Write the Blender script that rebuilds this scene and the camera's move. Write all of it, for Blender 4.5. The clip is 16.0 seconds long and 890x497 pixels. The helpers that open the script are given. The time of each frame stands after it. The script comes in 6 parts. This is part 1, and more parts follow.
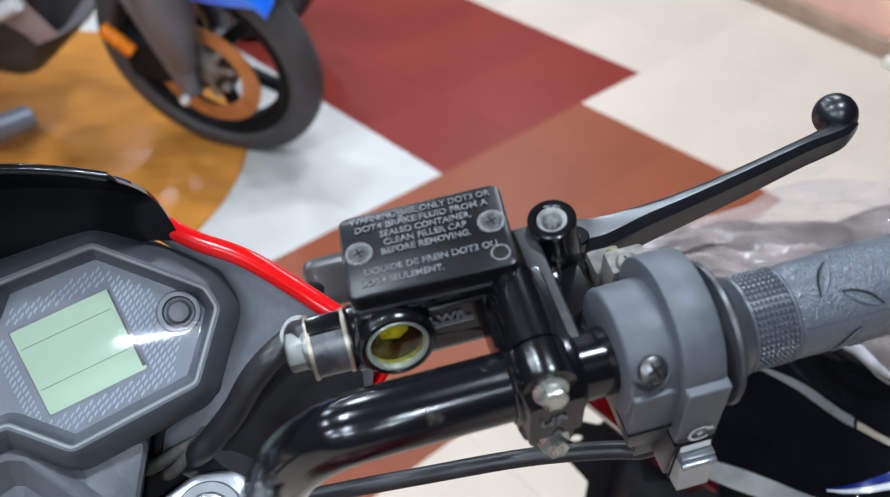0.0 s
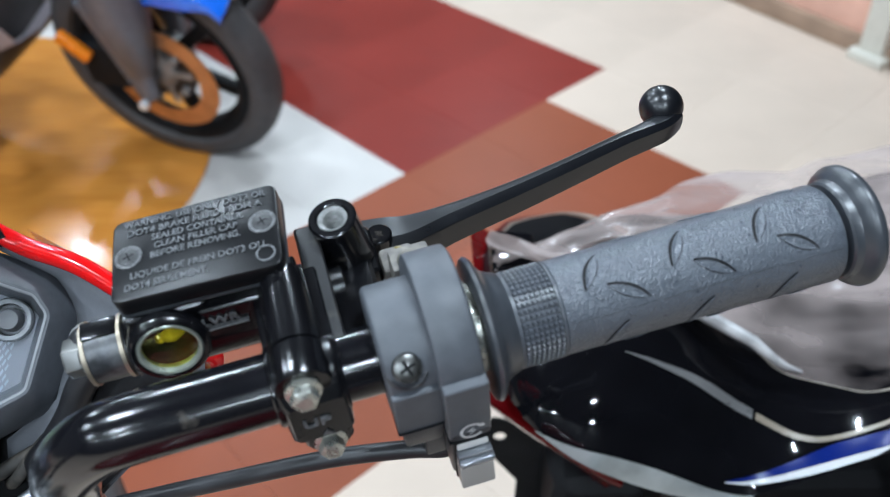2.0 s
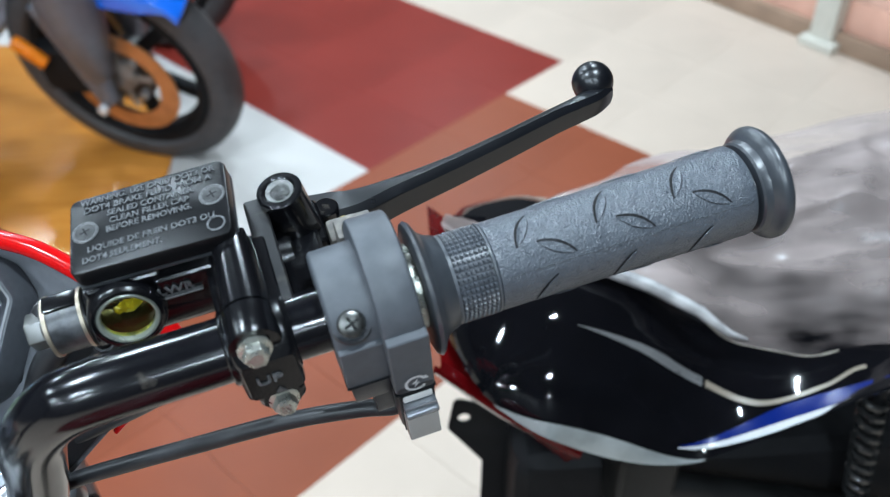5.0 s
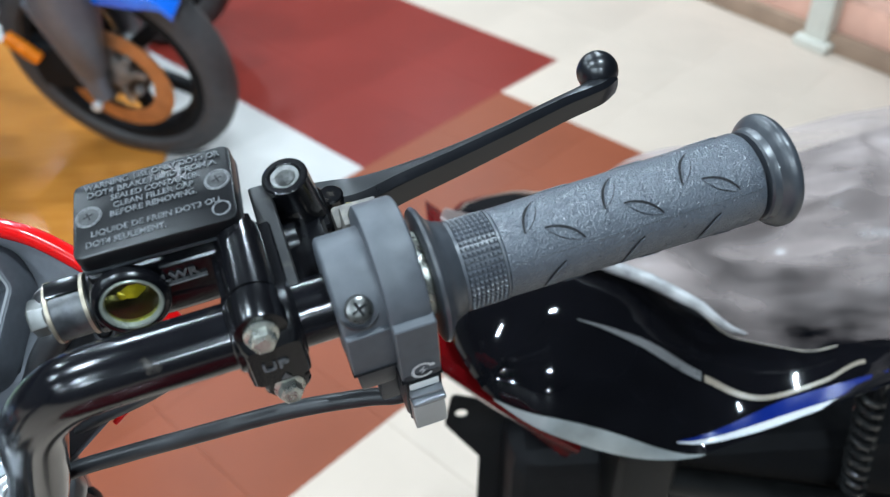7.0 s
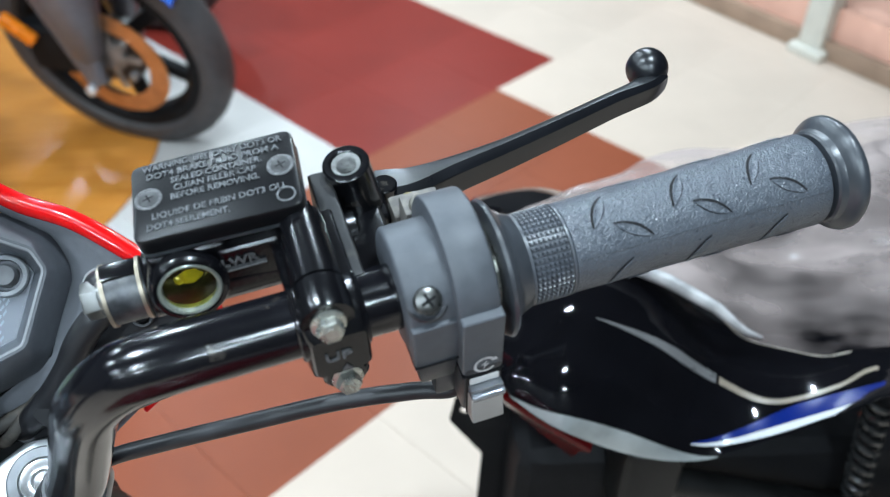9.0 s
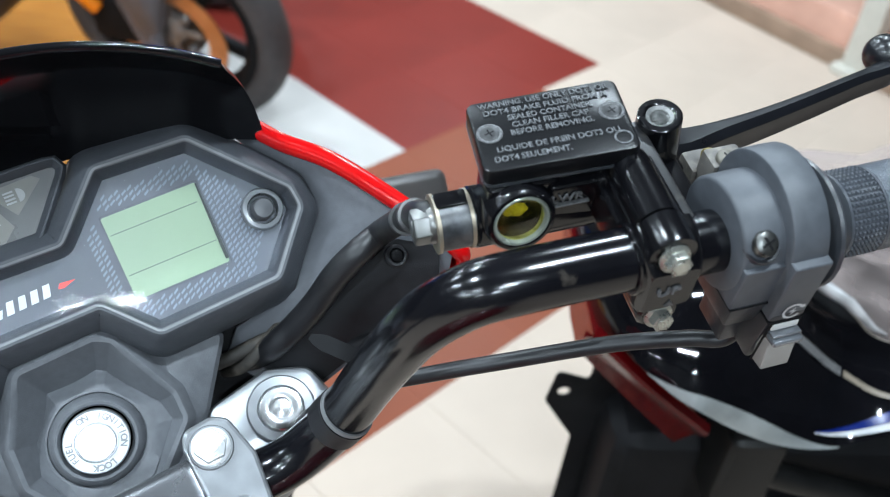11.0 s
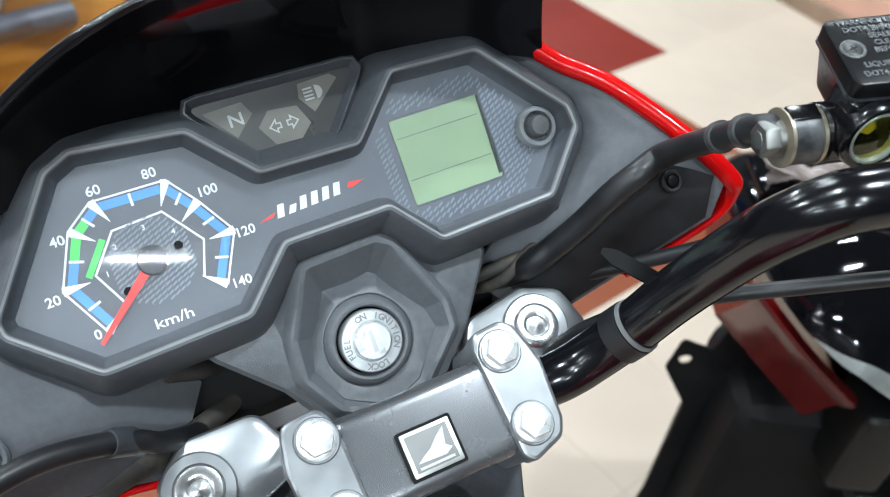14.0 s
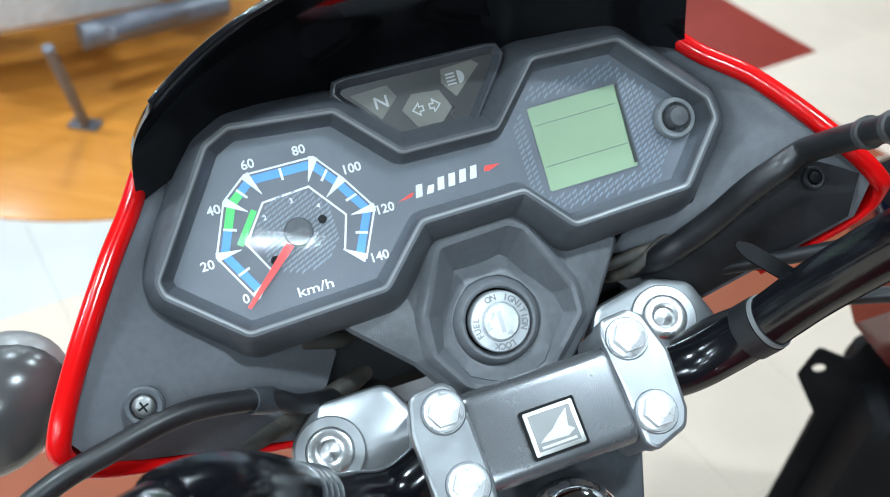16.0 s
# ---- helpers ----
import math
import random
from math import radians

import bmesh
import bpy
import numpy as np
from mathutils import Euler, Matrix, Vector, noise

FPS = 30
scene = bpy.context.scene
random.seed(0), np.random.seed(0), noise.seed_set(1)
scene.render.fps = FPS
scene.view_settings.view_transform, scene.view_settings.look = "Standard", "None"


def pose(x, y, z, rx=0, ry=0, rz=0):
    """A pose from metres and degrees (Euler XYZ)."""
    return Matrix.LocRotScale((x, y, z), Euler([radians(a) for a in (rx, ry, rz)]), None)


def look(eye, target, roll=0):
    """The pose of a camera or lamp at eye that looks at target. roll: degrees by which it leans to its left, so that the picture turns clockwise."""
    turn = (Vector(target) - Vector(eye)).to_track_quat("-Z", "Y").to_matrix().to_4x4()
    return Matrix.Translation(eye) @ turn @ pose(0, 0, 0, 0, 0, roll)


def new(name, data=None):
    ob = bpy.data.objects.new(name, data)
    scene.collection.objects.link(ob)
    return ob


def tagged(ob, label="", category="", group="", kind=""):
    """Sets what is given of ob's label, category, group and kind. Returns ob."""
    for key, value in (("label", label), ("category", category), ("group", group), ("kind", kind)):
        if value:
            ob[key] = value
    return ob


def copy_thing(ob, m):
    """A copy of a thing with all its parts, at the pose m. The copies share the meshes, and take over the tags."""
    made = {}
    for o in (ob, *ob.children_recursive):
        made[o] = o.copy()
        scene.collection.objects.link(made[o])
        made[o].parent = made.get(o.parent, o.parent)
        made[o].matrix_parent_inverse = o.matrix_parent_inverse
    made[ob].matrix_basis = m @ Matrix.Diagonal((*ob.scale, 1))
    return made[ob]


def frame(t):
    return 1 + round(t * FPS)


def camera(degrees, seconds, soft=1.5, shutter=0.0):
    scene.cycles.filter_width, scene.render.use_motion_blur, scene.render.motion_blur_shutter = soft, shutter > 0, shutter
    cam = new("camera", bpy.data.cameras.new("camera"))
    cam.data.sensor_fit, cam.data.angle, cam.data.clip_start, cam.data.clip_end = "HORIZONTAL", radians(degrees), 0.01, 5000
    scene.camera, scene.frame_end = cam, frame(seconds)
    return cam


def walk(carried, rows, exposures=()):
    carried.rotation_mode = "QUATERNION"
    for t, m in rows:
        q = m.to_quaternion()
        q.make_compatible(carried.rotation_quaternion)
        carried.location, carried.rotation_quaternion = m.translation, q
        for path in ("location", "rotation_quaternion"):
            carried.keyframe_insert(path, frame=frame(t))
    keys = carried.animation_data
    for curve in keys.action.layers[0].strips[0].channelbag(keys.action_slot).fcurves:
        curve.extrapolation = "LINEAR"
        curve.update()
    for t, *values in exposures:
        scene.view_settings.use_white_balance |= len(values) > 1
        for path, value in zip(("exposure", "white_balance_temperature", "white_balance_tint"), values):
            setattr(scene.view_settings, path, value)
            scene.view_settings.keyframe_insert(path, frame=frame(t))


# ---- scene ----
cam = camera(52.6, 16.0, soft=1.0)
PATH = [
    (0, (0.001, -0.003, 1.281), (0.0, 1.563, 0.038), -0.0),
    (0.5, (0.02, 0.002, 1.281), (0.022, 1.569, 0.038), 0.0),
    (1, (0.042, 0.003, 1.283), (0.044, 1.568, 0.039), -0.2),
    (1.5, (0.058, 0.002, 1.28), (0.064, 1.567, 0.036), -0.7),
    (2, (0.072, -0.002, 1.279), (0.087, 1.564, 0.035), -0.9),
    (2.5, (0.081, -0.004, 1.278), (0.109, 1.561, 0.034), -1.2),
    (3, (0.081, -0.008, 1.278), (0.123, 1.556, 0.033), -1.5),
    (3.5, (0.084, -0.016, 1.279), (0.137, 1.547, 0.034), -1.3),
    (4, (0.09, -0.021, 1.279), (0.157, 1.542, 0.032), -1.3),
    (4.5, (0.091, -0.022, 1.278), (0.169, 1.54, 0.031), -1.3),
    (5, (0.081, -0.025, 1.282), (0.164, 1.536, 0.035), -1.3),
    (5.2, (0.076, -0.027, 1.283), (0.168, 1.538, 0.041), -1.2),
    (7.5, (0.076, -0.024, 1.274), (0.181, 1.535, 0.025), -0.5),
    (8, (0.075, -0.02, 1.272), (0.195, 1.537, 0.023), 0.1),
    (8.2, (0.073, -0.02, 1.273), (0.198, 1.536, 0.023), 0.4),
    (10.3, (-0.019, -0.031, 1.272), (0.124, 1.52, 0.017), 4.4),
    (10.5, (-0.03, -0.034, 1.269), (0.112, 1.519, 0.016), 4.8),
    (11, (-0.063, -0.043, 1.262), (0.082, 1.511, 0.01), 5.9),
    (11.5, (-0.084, -0.046, 1.256), (0.062, 1.505, 0.003), 6.5),
    (12, (-0.108, -0.051, 1.251), (0.063, 1.498, -0.002), 7.5),
    (12.5, (-0.126, -0.057, 1.244), (0.013, 1.489, -0.017), 7.4),
    (12.6, (-0.136, -0.063, 1.241), (0.012, 1.488, -0.013), 7.7),
    (13, (-0.148, -0.061, 1.236), (-0.02, 1.478, -0.035), 8.1),
    (13.5, (-0.162, -0.063, 1.23), (-0.043, 1.472, -0.046), 8.7),
    (14, (-0.177, -0.065, 1.229), (-0.063, 1.468, -0.051), 9.4),
    (14.5, (-0.188, -0.068, 1.229), (-0.094, 1.463, -0.055), 9.9),
    (15, (-0.189, -0.069, 1.225), (-0.137, 1.458, -0.066), 9.8),
    (15.5, (-0.182, -0.07, 1.228), (-0.209, 1.447, -0.074), 8.3),
    (16, (-0.179, -0.076, 1.231), (-0.339, 1.422, -0.085), 5.5),
]
walk(cam, [(t, look(eye, target, roll)) for t, eye, target, roll in PATH],
     exposures=((0, 0.0, 6550, 14), (2, 0.0, 6450, 12), (5, 0.06, 6380, 9), (8, 0.14, 6350, 8), (9.6, 0.2, 6450, 9), (10.5, 0.2, 6500, 10),
                (11.2, 0.06, 6600, 10), (12, 0.0, 6850, 10), (13.5, 0.09, 7000, 10), (15, 0.15, 6700, 9), (16, 0.11, 6500, 6)))
cam.data.dof.use_dof = True
cam.data.dof.focus_distance = 0.37
cam.data.dof.aperture_fstop = 10.5

# ---- world and light: a closed showroom lit by ceiling tubes ----
world = bpy.data.worlds.new("room_air")
scene.world = world
world.use_nodes = True
world.node_tree.nodes["Background"].inputs[0].default_value = (0.8, 0.85, 0.9, 1)
world.node_tree.nodes["Background"].inputs[1].default_value = 0.02


# ---- materials ----
def shade(name, base, rough=0.5, metal=0.0, vary=0.12, scale=40.0, bump=0.0, bump_scale=200.0, coat=0.0,
          dust=0.0, dust_scale=12.0, dust_colour=(0.42, 0.37, 0.31), transmission=0.0, spec=0.5, rough_vary=0.1, dust_from=0.48):
    """A surface with fine colour grain, larger worn patches, dust and relief."""
    m = bpy.data.materials.new(name)
    m.use_nodes = True
    t = m.node_tree
    b = t.nodes["Principled BSDF"]
    co = t.nodes.new("ShaderNodeTexCoord")
    n1 = t.nodes.new("ShaderNodeTexNoise")
    n1.inputs["Scale"].default_value = scale
    n1.inputs["Detail"].default_value = 5
    t.links.new(co.outputs["Object"], n1.inputs["Vector"])
    ramp = t.nodes.new("ShaderNodeValToRGB")
    ramp.color_ramp.elements[0].position, ramp.color_ramp.elements[1].position = 0.3, 0.7
    ramp.color_ramp.elements[0].color = (*[c * (1 - vary) for c in base], 1)
    ramp.color_ramp.elements[1].color = (*[min(1, c * (1 + vary)) for c in base], 1)
    t.links.new(n1.outputs["Fac"], ramp.inputs["Fac"])
    colour = ramp.outputs["Color"]
    if dust:
        n2 = t.nodes.new("ShaderNodeTexNoise")
        n2.inputs["Scale"].default_value = dust_scale
        n2.inputs["Detail"].default_value = 8
        n2.inputs["Roughness"].default_value = 0.65
        t.links.new(co.outputs["Object"], n2.inputs["Vector"])
        r2 = t.nodes.new("ShaderNodeMapRange")
        r2.inputs[1].default_value, r2.inputs[2].default_value = dust_from, dust_from + 0.24 if dust_from < 0.55 else dust_from + 0.10
        r2.inputs[3].default_value, r2.inputs[4].default_value = 0.0, dust
        t.links.new(n2.outputs["Fac"], r2.inputs[0])
        mix = t.nodes.new("ShaderNodeMix")
        mix.data_type = "RGBA"
        t.links.new(r2.outputs[0], mix.inputs[0])
        t.links.new(colour, mix.inputs[6])
        mix.inputs[7].default_value = (*dust_colour, 1)
        colour = mix.outputs[2]
    t.links.new(colour, b.inputs["Base Color"])
    rr = t.nodes.new("ShaderNodeMapRange")
    rr.inputs[3].default_value, rr.inputs[4].default_value = max(0.02, rough - rough_vary), min(1, rough + rough_vary)
    t.links.new(n1.outputs["Fac"], rr.inputs[0])
    t.links.new(rr.outputs[0], b.inputs["Roughness"])
    b.inputs["Metallic"].default_value = metal
    b.inputs["Coat Weight"].default_value = coat
    b.inputs["Coat Roughness"].default_value = 0.04
    b.inputs["Transmission Weight"].default_value = transmission
    b.inputs["Specular IOR Level"].default_value = spec
    if bump:
        n3 = t.nodes.new("ShaderNodeTexNoise")
        n3.inputs["Scale"].default_value = bump_scale
        n3.inputs["Detail"].default_value = 4
        t.links.new(co.outputs["Object"], n3.inputs["Vector"])
        bu = t.nodes.new("ShaderNodeBump")
        bu.inputs["Strength"].default_value = bump
        bu.inputs["Distance"].default_value = 0.0006 if bump < 0.9 else 0.0011
        t.links.new(n3.outputs["Fac"], bu.inputs["Height"])
        t.links.new(bu.outputs[0], b.inputs["Normal"])
    return m


def glow(name, colour, strength):
    m = bpy.data.materials.new(name)
    m.use_nodes = True
    b = m.node_tree.nodes["Principled BSDF"]
    b.inputs["Emission Color"].default_value = (*colour, 1)
    b.inputs["Emission Strength"].default_value = strength
    return m


def clear(name, colour=(1, 1, 1), rough=0.02, ior=1.45):
    m = bpy.data.materials.new(name)
    m.use_nodes = True
    b = m.node_tree.nodes["Principled BSDF"]
    b.inputs["Base Color"].default_value = (*colour, 1)
    b.inputs["Roughness"].default_value = rough
    b.inputs["Transmission Weight"].default_value = 1.0
    b.inputs["IOR"].default_value = ior
    return m


BAR_BLACK = shade("black_powder_coat", (0.004, 0.004, 0.0055), 0.16, vary=0.3, bump=0.04, bump_scale=900, spec=0.55, rough_vary=0.03, dust=0.5, dust_from=0.64, dust_scale=45, dust_colour=(0.10, 0.085, 0.07))
MC_BLACK = shade("black_cast_paint", (0.0035, 0.0035, 0.0045), 0.19, spec=0.5, rough_vary=0.04, bump=0.10, bump_scale=700, dust=0.5, dust_from=0.64, dust_scale=60, dust_colour=(0.11, 0.095, 0.08))
# paler than the black casting: the lit edges of raised marks as colour
RAISED = shade("lit_raised_letters", (0.12, 0.122, 0.127), 0.62, vary=0.5, scale=700, spec=0.25)
SWITCH = shade("dark_grey_plastic", (0.064, 0.070, 0.081), 0.50, vary=0.14, scale=200, bump=0.08, bump_scale=1500, spec=0.6, rough_vary=0.05, dust=0.4, dust_from=0.64, dust_scale=50, dust_colour=(0.22, 0.20, 0.18))
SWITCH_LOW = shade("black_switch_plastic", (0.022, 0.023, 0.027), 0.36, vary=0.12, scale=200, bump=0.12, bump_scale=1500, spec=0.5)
RUBBER_PLAIN = shade("smooth_black_rubber", (0.036, 0.040, 0.047), 0.32, vary=0.15, scale=150, spec=0.7, bump=0.1, bump_scale=700, dust=0.10, dust_scale=40, dust_colour=(0.18, 0.175, 0.17))


def leathery(m, cells, depth):
    """Adds a pebbled grain to a rubber."""
    t = m.node_tree
    co = t.nodes.new("ShaderNodeTexCoord")
    v = t.nodes.new("ShaderNodeTexVoronoi")
    v.feature = "SMOOTH_F1"
    v.inputs["Scale"].default_value = cells
    n = t.nodes.new("ShaderNodeTexNoise")
    n.inputs["Scale"].default_value = cells * 0.35
    add = t.nodes.new("ShaderNodeMath")
    b = t.nodes.new("ShaderNodeBump")
    b.inputs["Strength"].default_value, b.inputs["Distance"].default_value = 1.0, depth
    t.links.new(co.outputs["Object"], v.inputs["Vector"])
    t.links.new(co.outputs["Object"], n.inputs["Vector"])
    t.links.new(v.outputs["Distance"], add.inputs[0])
    t.links.new(n.outputs["Fac"], add.inputs[1])
    t.links.new(add.outputs[0], b.inputs["Height"])
    t.links.new(b.outputs[0], t.nodes["Principled BSDF"].inputs["Normal"])
    return m


RUBBER = leathery(shade("grey_grip_rubber", (0.070, 0.080, 0.096), 0.31, vary=0.12, scale=300, spec=0.75, dust=0.06, dust_scale=70, dust_colour=(0.20, 0.21, 0.23)), 1700, 0.00040)
KNURL = shade("knurled_rubber", (0.064, 0.070, 0.082), 0.36, vary=0.2, scale=400, spec=0.55, dust=0.25, dust_scale=60, dust_colour=(0.28, 0.27, 0.25))
LEVER = shade("satin_black_lever", (0.005, 0.0055, 0.0075), 0.29, vary=0.2, spec=0.6, bump=0.02, bump_scale=800, rough_vary=0.04)
ZINC = shade("zinc_plated_bolt", (0.46, 0.465, 0.42), 0.28, metal=0.8, vary=0.25, scale=250, bump=0.2, bump_scale=600)
STEEL = shade("bright_steel", (0.80, 0.81, 0.82), 0.30, metal=0.45, vary=0.12, scale=200)
BRASS = shade("copper_washer", (0.42, 0.36, 0.28), 0.42, metal=0.8)
SILVER = shade("silver_painted_alloy", (0.31, 0.32, 0.335), 0.34, metal=0.7, vary=0.06, scale=120, bump=0.05, bump_scale=900)
GREY_ALLOY = shade("dark_grey_cast_alloy", (0.20, 0.205, 0.217), 0.27, metal=0.75, vary=0.06, scale=60, rough_vary=0.02)
HOUSING = shade("charcoal_textured_plastic", (0.068, 0.073, 0.083), 0.40, vary=0.12, scale=300, bump=0.3, bump_scale=1800)
CONSOLE = shade("grey_console_plastic", (0.125, 0.131, 0.143), 0.42, vary=0.10, scale=300, bump=0.3, bump_scale=1800)
HOUSING_LIGHT = shade("grey_textured_plastic", (0.135, 0.141, 0.156), 0.50, vary=0.08, scale=300, bump=0.25, bump_scale=1800)
DIAL = shade("dial_face_grey", (0.078, 0.085, 0.098), 0.45, vary=0.10, scale=30)
VISOR = shade("gloss_black_visor", (0.005, 0.005, 0.006), 0.08, vary=0.2, coat=0.1, rough_vary=0.04, spec=0.4)
RED = shade("red_body_paint", (0.60, 0.004, 0.005), 0.14, vary=0.04, rough_vary=0.03, spec=0.4)
HOSE = shade("black_rubber_hose", (0.013, 0.013, 0.015), 0.42, vary=0.2, scale=80, dust=0.07, dust_scale=20, dust_colour=(0.16, 0.15, 0.14))
DUSTY = shade("dusty_dark_frame", (0.035, 0.031, 0.027), 0.65, vary=0.4, scale=60, dust=0.5, dust_scale=45, dust_colour=(0.24, 0.20, 0.16))
DARK = shade("black_matt_plastic", (0.008, 0.008, 0.009), 0.58, vary=0.2, scale=60, dust=0.10, dust_scale=15, dust_colour=(0.04, 0.038, 0.036), spec=0.12)
WHITE_INK = shade("white_print", (0.54, 0.55, 0.56), 0.5, vary=0.03)
GREY_INK = shade("grey_print", (0.42, 0.43, 0.43), 0.5, vary=0.05)
BLUE_INK = shade("blue_print", (0.055, 0.21, 0.56), 0.45, vary=0.05)
GREEN_INK = shade("green_print", (0.05, 0.50, 0.09), 0.45, vary=0.05)
RED_INK = shade("red_print", (0.75, 0.03, 0.02), 0.4, vary=0.05)
LINE_INK = shade("dark_print", (0.10, 0.13, 0.10), 0.5)
LCD = shade("green_grey_display", (0.185, 0.255, 0.158), 0.35, vary=0.05, scale=15)
RIM_GREY = shade("grey_rim_line", (0.20, 0.205, 0.215), 0.40, vary=0.05)
CARBON = shade("carbon_print_light", (0.14, 0.165, 0.20), 0.35, vary=0.1)
TELL = shade("tell_tale_window", (0.040, 0.040, 0.040), 0.3, vary=0.1)
TELL_BROWN = shade("tell_tale_tint", (0.135, 0.130, 0.115), 0.35, vary=0.12, scale=90)
LENS = clear("clear_instrument_lens", (0.97, 0.98, 1.0), 0.02, 1.12)
SIGHT = clear("amber_sight_glass", (0.80, 0.74, 0.25), 0.03)
FLUID = shade("brake_fluid", (0.12, 0.115, 0.018), 0.30, vary=0.75, scale=110)
BRIGHT_RING = shade("polished_ring", (0.30, 0.33, 0.29), 0.25, metal=0.4)
BADGE = shade("badge_plate", (0.70, 0.70, 0.68), 0.3, metal=0.7)
BADGE_DARK = shade("badge_field", (0.22, 0.22, 0.22), 0.35, metal=0.5)


def tile_material(name, base, vary, rough=0.38):
    m = shade(name, base, rough, vary=vary, scale=3.0, rough_vary=0.05, spec=0.15, dust=0.10, dust_scale=2.2, dust_colour=tuple(c * 0.75 for c in base))
    t = m.node_tree
    info = t.nodes.new("ShaderNodeObjectInfo")
    hsv = t.nodes.new("ShaderNodeHueSaturation")
    mr = t.nodes.new("ShaderNodeMapRange")
    mr.inputs[3].default_value, mr.inputs[4].default_value = 0.975, 1.025
    t.links.new(info.outputs["Random"], mr.inputs[0])
    t.links.new(mr.outputs[0], hsv.inputs["Value"])
    b = t.nodes["Principled BSDF"]
    src = b.inputs["Base Color"].links[0].from_socket
    t.links.new(src, hsv.inputs["Color"])
    t.links.new(hsv.outputs[0], b.inputs["Base Color"])
    return m


TILE_CREAM = tile_material("cream_floor_tile", (0.575, 0.462, 0.378), 0.08)
TILE_WHITE = tile_material("white_floor_tile", (0.53, 0.500, 0.475), 0.10)
TILE_RED = tile_material("maroon_floor_tile", (0.21, 0.026, 0.018), 0.12)
TILE_BROWN = tile_material("terracotta_floor_tile", (0.25, 0.066, 0.031), 0.12)
GROUT = shade("floor_grout", (0.55, 0.445, 0.362), 0.5, vary=0.06)
WALL = shade("unseen_dark_wall", (0.055, 0.053, 0.052), 0.7, vary=0.04, scale=3)
CEILING = shade("grey_ceiling", (0.045, 0.048, 0.053), 0.8, vary=0.03, scale=3)
PINK = shade("pink_marble", (0.66, 0.37, 0.28), 0.25, vary=0.15, scale=6, coat=0.2)
BROWN_EDGE = shade("brown_stone_edge", (0.30, 0.20, 0.14), 0.4, vary=0.2, scale=8)
POST = shade("painted_post", (0.60, 0.57, 0.50), 0.4, vary=0.05)


def wood_material():
    m = shade("orange_wood_laminate", (0.56, 0.26, 0.055), 0.20, vary=0.05, rough_vary=0.04)
    t = m.node_tree
    co = t.nodes.new("ShaderNodeTexCoord")
    mp = t.nodes.new("ShaderNodeMapping")
    mp.inputs["Scale"].default_value = (2.0, 22.0, 1.0)
    mp.inputs["Rotation"].default_value = (0, 0, radians(-10))
    nz = t.nodes.new("ShaderNodeTexNoise")
    nz.inputs["Scale"].default_value = 3.0
    nz.inputs["Detail"].default_value = 6
    t.links.new(co.outputs["Object"], mp.inputs["Vector"])
    t.links.new(mp.outputs[0], nz.inputs["Vector"])
    rp = t.nodes.new("ShaderNodeValToRGB")
    rp.color_ramp.elements[0].position, rp.color_ramp.elements[1].position = 0.35, 0.66
    rp.color_ramp.elements[0].color = (0.52, 0.190, 0.030, 1)
    rp.color_ramp.elements[1].color = (0.60, 0.245, 0.046, 1)
    t.links.new(nz.outputs["Fac"], rp.inputs["Fac"])
    t.links.new(rp.outputs["Color"], t.nodes["Principled BSDF"].inputs["Base Color"])
    return m


WOOD = wood_material()


# ---- shaping helpers: local frames in millimetres ----
def axes(o, x, z):
    x = Vector(x).normalized()
    z = Vector(z)
    z = (z - z.dot(x) * x).normalized()
    y = z.cross(x)
    m = Matrix((x, y, z)).transposed().to_4x4()
    m.translation = Vector(o)
    return m @ Matrix.Scale(0.001, 4)


BAR = axes((0.0203, 0.1899, 1.0732), (0.963, 0.248, 0.106), (-0.1, -0.24, 0.96))
FACE = axes((-0.2367, 0.2317, 0.9877), (0.863, 0.472, 0.175), (0.251, -0.702, 0.667))
YOKE = axes((-0.155, 0.165, 0.945), (0.863, 0.472, 0.175), (0.145, -0.479, 0.876))
CAP = BAR @ Matrix.Translation((-11.5, 48.5, 19.5)) @ Euler((0, radians(-5.0), radians(-5.0))).to_matrix().to_4x4()
ONE = Matrix.Identity(4)


def finish(bm, name, material, smooth=True, angle=35):
    bmesh.ops.recalc_face_normals(bm, faces=bm.faces)
    me = bpy.data.meshes.new(name)
    bm.to_mesh(me)
    bm.free()
    for mt in (material if isinstance(material, (list, tuple)) else [material]):
        me.materials.append(mt)
    if smooth:
        me.polygons.foreach_set("use_smooth", [True] * len(me.polygons))
        me.set_sharp_from_angle(angle=radians(angle))
    return me


def thing(name, place, label, category, group="", kind=""):
    ob = new(name)
    ob.empty_display_size = 0.05
    ob.location = place
    ob.matrix_basis = Matrix.Translation(place)
    return tagged(ob, label, category, group, kind)


def part(name, bm, material, parent, label="", smooth=True, angle=35):
    ob = new(name, finish(bm, name, material, smooth, angle))
    ob.parent = parent
    if parent is not None and parent.parent is None:
        ob.matrix_parent_inverse = parent.matrix_basis.inverted()
    if label:
        ob["label"] = label
    return ob


def solo(name, bm, material, label, category, kind="", group="", smooth=True):
    return tagged(new(name, finish(bm, name, material, smooth)), label, category, group, kind)


